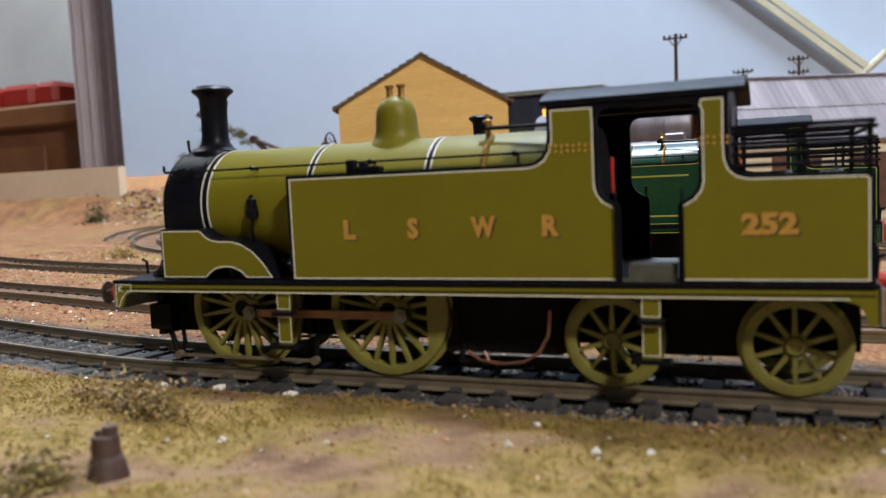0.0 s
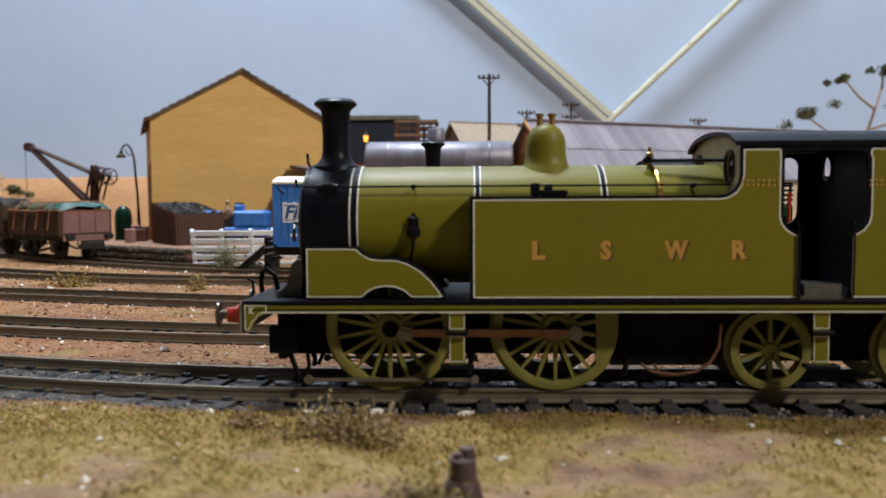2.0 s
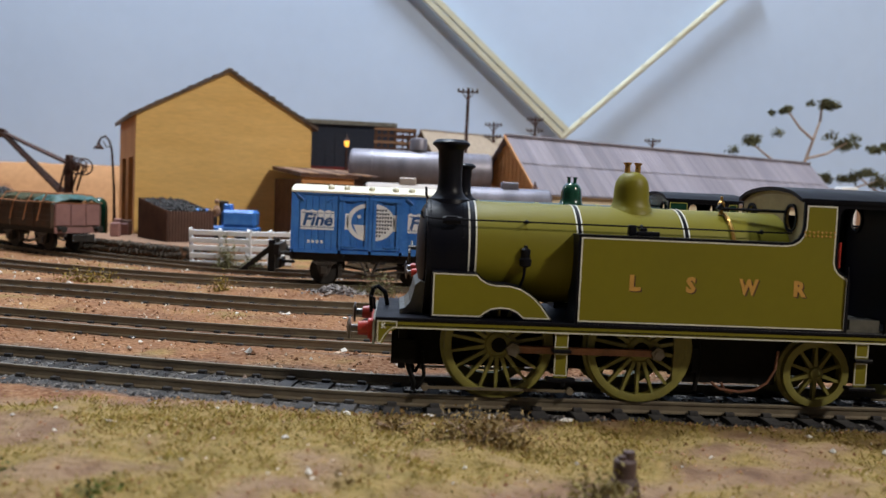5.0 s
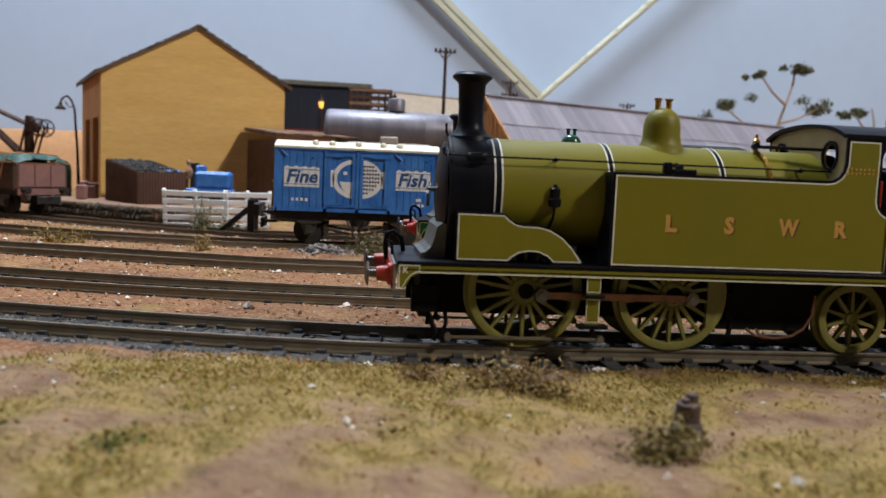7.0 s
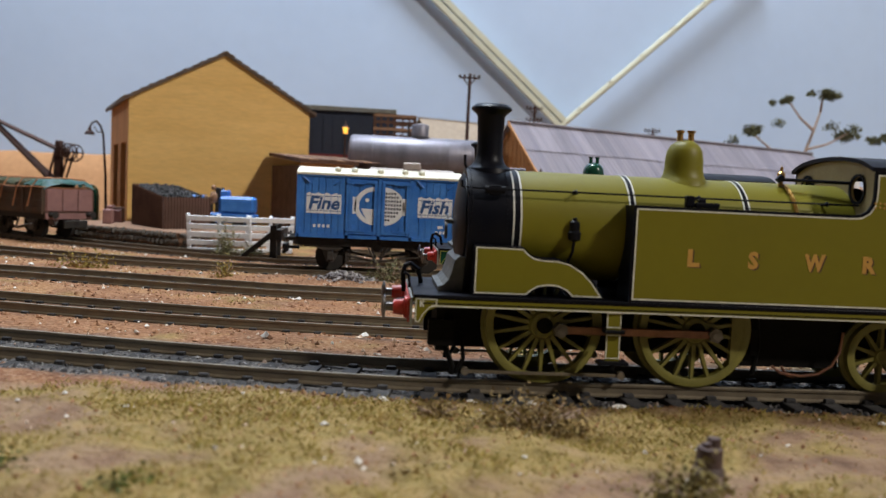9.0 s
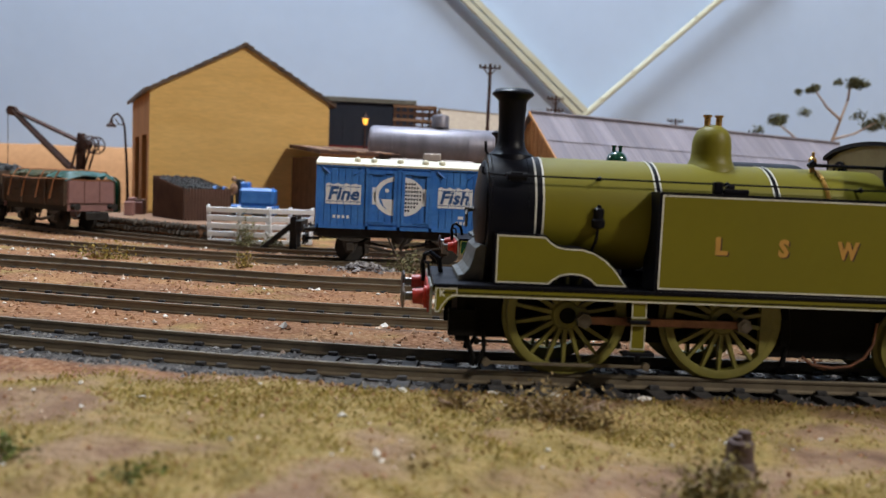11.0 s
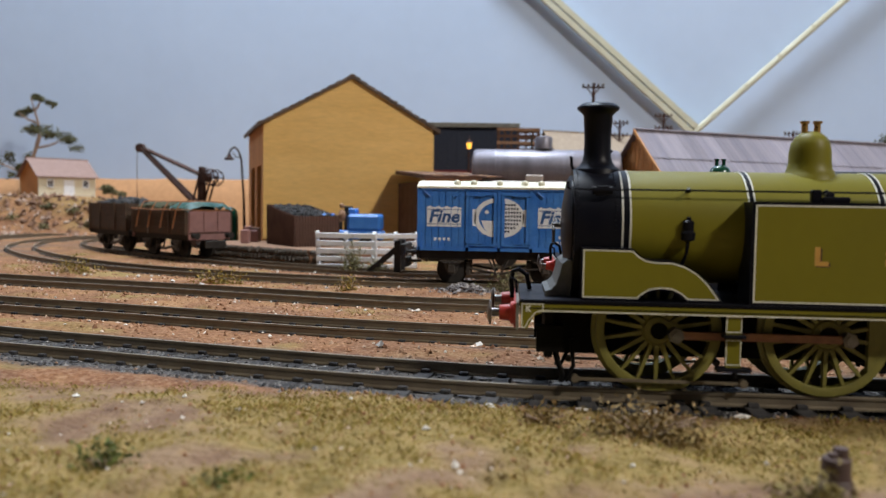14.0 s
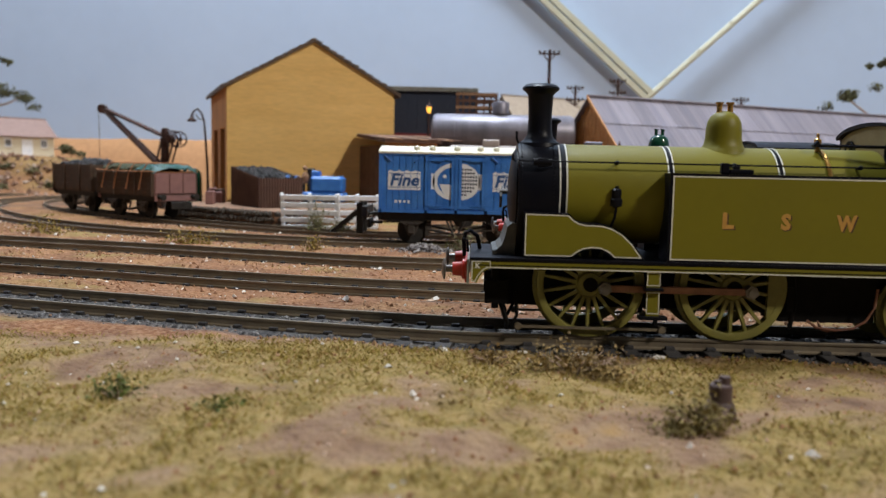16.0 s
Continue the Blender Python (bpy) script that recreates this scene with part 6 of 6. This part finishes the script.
pine(500, 650, -2.5, 120, 2.0, [(-0.1, 0.95, 0.1), (0.25, 0.85, 0.12), (-0.35, 0.7, 0.12), (0.1, 0.6, 0.1)])
pine(-575, 730, 34, 114, 3.0, [(0.1, 0.98, 0.07), (-0.15, 0.85, 0.08), (0.28, 0.6, 0.16), (0.1, 0.66, 0.12), (-0.42, 0.36, 0.14), (-0.1, 0.3, 0.12), (0.75, 0.1, 0.12), (0.4, 0.18, 0.1)])


def lean_to():
    s = thing("lean_to", -83.5, 356.5, -2.5, 23, "brown lean-to with a grey panel and stacked timber", "shed")
    W, D = 35, 68
    bm = bmesh.new()
    prism(bm, [(-4, 52.4), (D, 57.5), (D, 59.3), (-4, 54.2)], -2.5, W + 2, "yz")
    roof = part("roof", bm, BROWN_WOOD, s)
    for i in range(9):
        bm = bmesh.new()
        x0 = -2.4 + i * 6.05
        prism(bm, [(-4.6, 54.25), (D - 0.5, 59.35), (D - 0.5, 60.0), (-4.6, 54.9 + 0.25 * (i % 2))], x0, x0 + 5.8, "yz")
        part("roof_board", bm, TIMBER if i % 3 == 1 else BROWN_WOOD, roof)
    bm = bmesh.new()
    box(bm, -0.6, W, -1.4, 0.8, 48.4, 52.6, bevel=0.2)
    part("front_beam", bm, ORANGE_WALL, s, "orange brown beam under the roof")
    bm = bmesh.new()
    box(bm, 2.4, W, 1.2, 2.4, 18, 48.4)
    part("front_panel", bm, GREY_METAL, s, "pale grey weathered panel")
    bm = bmesh.new()
    box(bm, 0, 1.4, 3, D, 0, 51)
    part("end_wall", bm, BROWN_WOOD, s)
    for px in (0, 22, W - 2.4):
        bm = bmesh.new()
        box(bm, px, px + 2.4, -1.6, 0.8, 0, 48.4, bevel=0.15)
        part("post", bm, ORANGE_WALL if px == 0 else BROWN_WOOD, s)
    rng = random.Random(7)
    for k in range(18):
        bm = bmesh.new()
        z = (k // 3) * 4.4
        a = rng.uniform(-5, 2)
        box(bm, a, a + rng.uniform(14, 30), -16 + (k % 3) * 4.6, -12.2 + (k % 3) * 4.6, z, z + 3.6, bevel=0.25)
        part("timber", bm, BROWN_WOOD if k % 4 else UNDER, s)


lean_to()
bm = bmesh.new()
lathe(bm, [(6, 0), (6, 24), (5.2, 29), (2.6, 31.5), (0, 32)], (-238, 430, -2.5), n=20)
tagged(part("oil_drum", bm, GREEN, smooth=True), "upright dark green drum beside the shed", "drum")
rng = random.Random(21)
for i in range(7):
    bm = bmesh.new()
    x, y = -196 + rng.uniform(-10, 12), 352 + rng.uniform(-8, 20)
    box(bm, x, x + rng.uniform(4, 8), y, y + 5, 7.0, 7.0 + rng.uniform(4, 12), bevel=0.5)
    tagged(part("packing_case", bm, rng.choice([MAUVE, BROWN_WOOD, TIMBER])), "small wooden packing case on the loading dock", "case", "packing cases")
for i in range(6):
    bm = bmesh.new()
    x, y = -175 + i * 7, 372 + rng.uniform(-2, 2)
    box(bm, x, x + 5.4, y, y + 5, 7.0, 7.0 + rng.uniform(14, 26), bevel=0.5)
    tagged(part("tool_rack", bm, UNDER), "dark clutter standing against the yellow shed", "rack", "clutter by the shed")

# ---- loose ground cover ----
def ramp_material(name, stops, rough=0.9):
    m = bpy.data.materials.new(name)
    m.use_nodes = True
    nd, ln = m.node_tree.nodes, m.node_tree.links
    b = nd["Principled BSDF"]
    r = nd.new("ShaderNodeValToRGB")
    while len(r.color_ramp.elements) < len(stops):
        r.color_ramp.elements.new(0.5)
    for e, (p, c) in zip(r.color_ramp.elements, stops):
        e.position, e.color = p, (*c, 1)
    ln.new(nd.new("ShaderNodeNewGeometry").outputs["Random Per Island"], r.inputs["Fac"])
    ln.new(r.outputs["Color"], b.inputs["Base Color"])
    b.inputs["Roughness"].default_value = rough
    b.inputs["Specular IOR Level"].default_value = 0.15
    return m


GRASS = ramp_material("static_grass", [(0.0, (0.16, 0.13, 0.030)), (0.3, (0.235, 0.18, 0.040)), (0.6, (0.29, 0.215, 0.055)), (0.85, (0.33, 0.225, 0.085)), (1.0, (0.27, 0.145, 0.058))])
STONES = ramp_material("grey_ballast_stones", [(0.0, (0.028, 0.027, 0.029)), (0.35, (0.075, 0.072, 0.075)), (0.7, (0.145, 0.14, 0.14)), (0.93, (0.24, 0.23, 0.22)), (1.0, (0.27, 0.16, 0.10))])
PEBBLES = ramp_material("red_earth_pebbles", [(0.0, (0.16, 0.075, 0.04)), (0.4, (0.30, 0.15, 0.08)), (0.75, (0.42, 0.25, 0.15)), (0.93, (0.55, 0.42, 0.32)), (1.0, (0.7, 0.66, 0.6))])
WHITE_CHIP = ramp_material("white_stone_chips", [(0.0, (0.42, 0.38, 0.34)), (1.0, (0.78, 0.76, 0.72))])
ORANGE_CHIP = ramp_material("brown_chips", [(0.0, (0.14, 0.075, 0.04)), (1.0, (0.34, 0.2, 0.1))])


def stuff(name, verts, faces, mat, label, category):
    me = bpy.data.meshes.new(name)
    me.from_pydata([(a * MM, b * MM, c * MM) for a, b, c in verts], [], faces)
    me.materials.append(mat)
    return tagged(new(name, me), label, category, kind="stuff")


def stone_field(name, n, pick, size, mat, label, category, seed):
    rng = random.Random(seed)
    verts, faces = [], []
    for _ in range(n):
        got = pick(rng)
        if got is None:
            continue
        x, y, z = got
        r = size[0] + (size[1] - size[0]) * rng.random() ** 2
        j = len(verts)
        spin = rng.uniform(0, 6.3)
        for dx, dy, dz in ((1, 0, 0), (0, 1, 0), (-1, 0, 0), (0, -1, 0), (0.2, 0.1, 0.85), (0, 0, -0.7)):
            k = r * rng.uniform(0.65, 1.3)
            verts.append((x + k * (dx * math.cos(spin) - dy * math.sin(spin)), y + k * (dx * math.sin(spin) + dy * math.cos(spin)), z + k * (dz + rng.uniform(-0.2, 0.2))))
        for a, b, c in ((0, 1, 4), (1, 2, 4), (2, 3, 4), (3, 0, 4), (1, 0, 5), (2, 1, 5), (3, 2, 5), (0, 3, 5)):
            faces.append((j + a, j + b, j + c))
    return stuff(name, verts, faces, mat, label, category)


def t1_y(x):
    pts = TRACKS["T1"]
    xs = [p.x for p in pts][::-1]
    ys = [p.y for p in pts][::-1]
    return float(np.interp(x, xs, ys))


def pick_ballast(rng):
    x = rng.uniform(-150, 128)
    o = rng.uniform(-21.5, 13)
    edge = -17.5 - 3.0 * noise.noise(Vector((x * 0.05, 1.2, 0))) - (1.5 if x > 0 else 0)
    if o < edge and rng.random() < 0.85:
        return None
    if x < -15 and abs(o) < 15 and rng.random() < 0.75:
        return None
    if 7.6 < abs(o) < 9.7:
        return None
    return x, t1_y(x) + o, -2.55 - 0.95 * smooth01(-60, -15, x) + (0.35 if abs(o) > 15.6 else 0) + rng.uniform(-0.1, 0.25)


def pick_earth(rng):
    x, y = rng.uniform(-330, 90), 12 + 270 * rng.random() ** 1.3
    if track_gap(x, y) < 10.5:
        return None
    return x, y, ground_height(x, y) + 0.1


def pick_white(rng):
    x, y = rng.uniform(-260, 40), 15 + 230 * rng.random() ** 1.4
    if track_gap(x, y) < 11 or noise.noise(Vector((x * 0.03, y * 0.05, 3))) < 0:
        return None
    return x, y, ground_height(x, y) + 0.4


def pick_fore(rng):
    x, y = rng.uniform(-130, 120), rng.uniform(-108, -17)
    return x, y, ground_height(x, y) + 0.1


def pick_edge(rng):
    x = rng.uniform(-70, 120)
    y = t1_y(x) - 19 - abs(rng.gauss(0, 1.6))
    return x, y, ground_height(x, y) + 0.3


stone_field("ballast", 12500, pick_ballast, (0.28, 0.75), STONES, "grey stone ballast spread along the near track", "ballast", 1)
stone_field("earth_pebbles", 8000, pick_earth, (0.25, 0.9), PEBBLES, "reddish pebbles strewn between the tracks", "pebbles", 2)
stone_field("white_chips", 420, pick_white, (0.4, 1.3), WHITE_CHIP, "scattered white stone chips between the tracks", "stones", 3)
stone_field("white_chips", 70, pick_fore, (0.3, 0.9), WHITE_CHIP, "pale chips lying in the dry grass", "stones", 4)
stone_field("earth_pebbles", 1600, pick_fore, (0.15, 0.5), PEBBLES, "fine reddish grit among the grass", "pebbles", 5)
stone_field("earth_pebbles", 130, pick_edge, (0.25, 0.7), ORANGE_CHIP, "brown chips along the ballast edge", "pebbles", 6)


def grass_field(name, n, box_, seed, length, keep, label):
    rng = random.Random(seed)
    verts, faces = [], []
    x0, x1, y0, y1 = box_
    for _ in range(n):
        x, y = rng.uniform(x0, x1), rng.uniform(y0, y1)
        g = keep(x, y)
        if rng.random() > g:
            continue
        z = ground_height(x, y) - 0.2
        lo = rng.uniform(*length) * (0.6 + 0.7 * g)
        a, tilt = rng.uniform(0, 6.3), rng.uniform(0.5, 1.4)
        dx, dy, dz = math.cos(a) * math.sin(tilt), math.sin(a) * math.sin(tilt), math.cos(tilt)
        wx, wy = -math.sin(a) * 0.11, math.cos(a) * 0.11
        j = len(verts)
        verts += [(x - wx, y - wy, z), (x + wx, y + wy, z), (x + dx * lo * 0.6 + wx * 0.6, y + dy * lo * 0.6 + wy * 0.6, z + dz * lo * 0.7), (x + dx * lo, y + dy * lo, z + dz * lo * 0.85)]
        faces.append((j, j + 1, j + 2, j + 3))
    return stuff(name, verts, faces, GRASS, label, "grass")


def fore_mask(x, y):
    n = noise.noise(Vector((x * 0.035, y * 0.05, 2.3))) + 0.6 * noise.noise(Vector((x * 0.11, y * 0.14, 7.7)))
    n += 0.5 * noise.noise(Vector((x * 0.3, y * 0.34, 4.7)))
    return (0.12 + 0.88 * smooth01(-0.45, 0.55, n + 0.08)) * smooth01(-15, -21, y - t1_y(x) * 0.9 if x < 0 else y)


grass_field("grass", 95000, (-140, 125, -108, -14), 11, (0.45, 1.45), fore_mask, "short dry yellow green grass in the foreground")


def yard_mask(x, y):
    if track_gap(x, y) < 13:
        return 0
    return smooth01(0.05, 0.5, noise.noise(Vector((x * 0.03, y * 0.05, 2.3))) + 0.4 * noise.noise(Vector((x * 0.12, y * 0.14, 7.7)))) * 0.8


grass_field("grass", 34000, (-460, 40, 70, 400), 12, (0.8, 2.2), yard_mask, "patches of dry grass between the sidings")

# single bushes and tufts
GREEN_SCRUB = material("dark_green_scrub", (0.065, 0.085, 0.016), (0.12, 0.14, 0.03), rough=0.95, scale=0.3, fine=0.2, island=0.5)
OLIVE_SCRUB = material("brown_olive_scrub", (0.17, 0.135, 0.04), (0.27, 0.21, 0.075), rough=0.95, scale=0.3, fine=0.2, island=0.5)
scrub("dry_bush", -5, -35, -2.6, 15, 6, 7.5, 1500, DRY, "brown dry bush beside the near track", 1, 0.9)
scrub("dry_bush", -21, -29, -2.6, 7, 4, 4, 400, DRY, "brown dry bush beside the near track", 2, 0.8)
scrub("green_bush", 8.8, -66, -2.8, 8.5, 6, 6.8, 1500, OLIVE_SCRUB, "brownish olive bush beside the brown bollard", 3, 0.8)
scrub("green_bush", -60.4, -69.5, -2.4, 4.4, 4, 4.6, 700, GREEN_SCRUB, "small dark green bush in the grass", 4, 0.9)
scrub("green_bush", -78.8, -62, -2.6, 5.5, 4.5, 4.8, 800, GREEN_SCRUB, "small dark green bush in the grass", 5, 0.9)
scrub("dry_bush", -28, -62, -2.8, 7, 4, 4, 500, DRY, "brown dry bush in the grass", 6, 0.9)
scrub("green_bush", -111, 260, -2.6, 8, 7, 19, 1100, SCRUB, "grey green bush before the white pallets", 7, 1.2)
scrub("green_bush", -97, 256, -2.6, 10, 6, 9, 700, SCRUB, "low grey green bush by the siding", 8, 1.2)
scrub("dry_tuft", -152, 177, -2.6, 16, 7, 9, 600, GRASS, "straw coloured tuft between the tracks", 9, 1.3)
scrub("dry_tuft", -232, 202, -2.6, 18, 8, 11, 600, GRASS, "straw coloured tuft between the tracks", 10, 1.3)
scrub("dry_tuft", -92, 158, -2.6, 7, 5, 10, 300, GRASS, "straw coloured tuft between the tracks", 11, 1.2)
scrub("dry_tuft", -28, 165, -2.6, 12, 6, 13, 700, SCRUB, "grey green tuft beside the blue van", 12, 1.1)
scrub("green_bush", -650, 600, -2.6, 22, 14, 42, 700, LEAF, "dark bush on the rocky slope", 13, 3)
for i, (bx, by, bz) in enumerate(((-420, 600, 6), (-445, 612, 10), (-470, 625, 22), (-500, 630, 25), (-530, 618, 18), (-560, 625, 20), (-490, 606, 7))):
    scrub("green_bush", bx, by, ground_height(bx, by) - 1, 10, 6, 7, 260, LEAF if i % 2 else SCRUB, "dark scrub on the rocky slope", 20 + i, 2)


def pick_slope(rng):
    x, y = rng.uniform(-640, -400), rng.uniform(585, 655)
    return x, y, ground_height(x, y)


stone_field("slope_rocks", 900, pick_slope, (1.0, 4.5), ramp_material("pale_slope_rock", [(0.0, (0.10, 0.055, 0.035)), (0.6, (0.22, 0.125, 0.08)), (1.0, (0.42, 0.33, 0.27))]), "pale broken rocks on the slope below the hut", "rocks", 8)


def pick_heap(rng):
    x, y = rng.gauss(-46, 10), rng.gauss(166, 4)
    return x, y, -2.2 + max(0, 4 - abs(x + 46) * 0.25) * rng.random()


stone_field("spoil_heap", 420, pick_heap, (0.5, 1.5), ramp_material("grey_spoil", [(0.0, (0.1, 0.09, 0.09)), (0.6, (0.24, 0.21, 0.2)), (1.0, (0.45, 0.42, 0.4))]), "small heap of grey spoil beside the blue van", "stones", 9)

# bollard in the foreground
BOLLARD = material("purple_brown_bollard", (0.055, 0.03, 0.028), (0.085, 0.05, 0.045), rough=0.6, scale=0.5, fine=0.15, bump=0.2)
bol = thing("bollard", 13.6, -60, -3.2, 0, "small purple brown bollard on a grey slab", "bollard")
bm = bmesh.new()
lathe(bm, [(2.7, 0), (2.65, 0.8), (2.2, 3.0), (2.0, 3.6), (1.75, 3.9), (1.7, 6.3), (1.5, 6.5), (0, 6.5)], n=28)
part("post", bm, BOLLARD, bol, smooth=True)
bm = bmesh.new()
cyl(bm, (0.6, 0.3, 6.4), (0.6, 0.3, 7.6), 0.9, n=14)
cyl(bm, (-0.5, -0.3, 6.4), (-0.6, -0.3, 7.1), 0.6, n=12)
part("cap", bm, BOLLARD, bol)
bm = bmesh.new()
blob(bm, (2.5, -1, -0.2), 4.6, 3, 2, 0.4, (1, 0.9, 0.12))
part("slab", bm, GREY_METAL, bol, "rough grey slab")
for i, (x, y, r) in enumerate(((19, -44, 0.6), (-14, -18.5, 1.1), (-2, -17.5, 1.3), (13.5, -18, 1.1), (-30, -21, 0.7), (60, -26, 0.6), (-70, -36, 0.6))):
    bm = bmesh.new()
    blob(bm, (x, y, ground_height(x, y) + r * 0.3), r, i * 3.1, 1, 0.8, (1.3, 0.9, 0.6))
    tagged(part("pale_stone", bm, WHITE_CHIP), "pale stone lying at the edge of the grass", "stone", "pale stones")
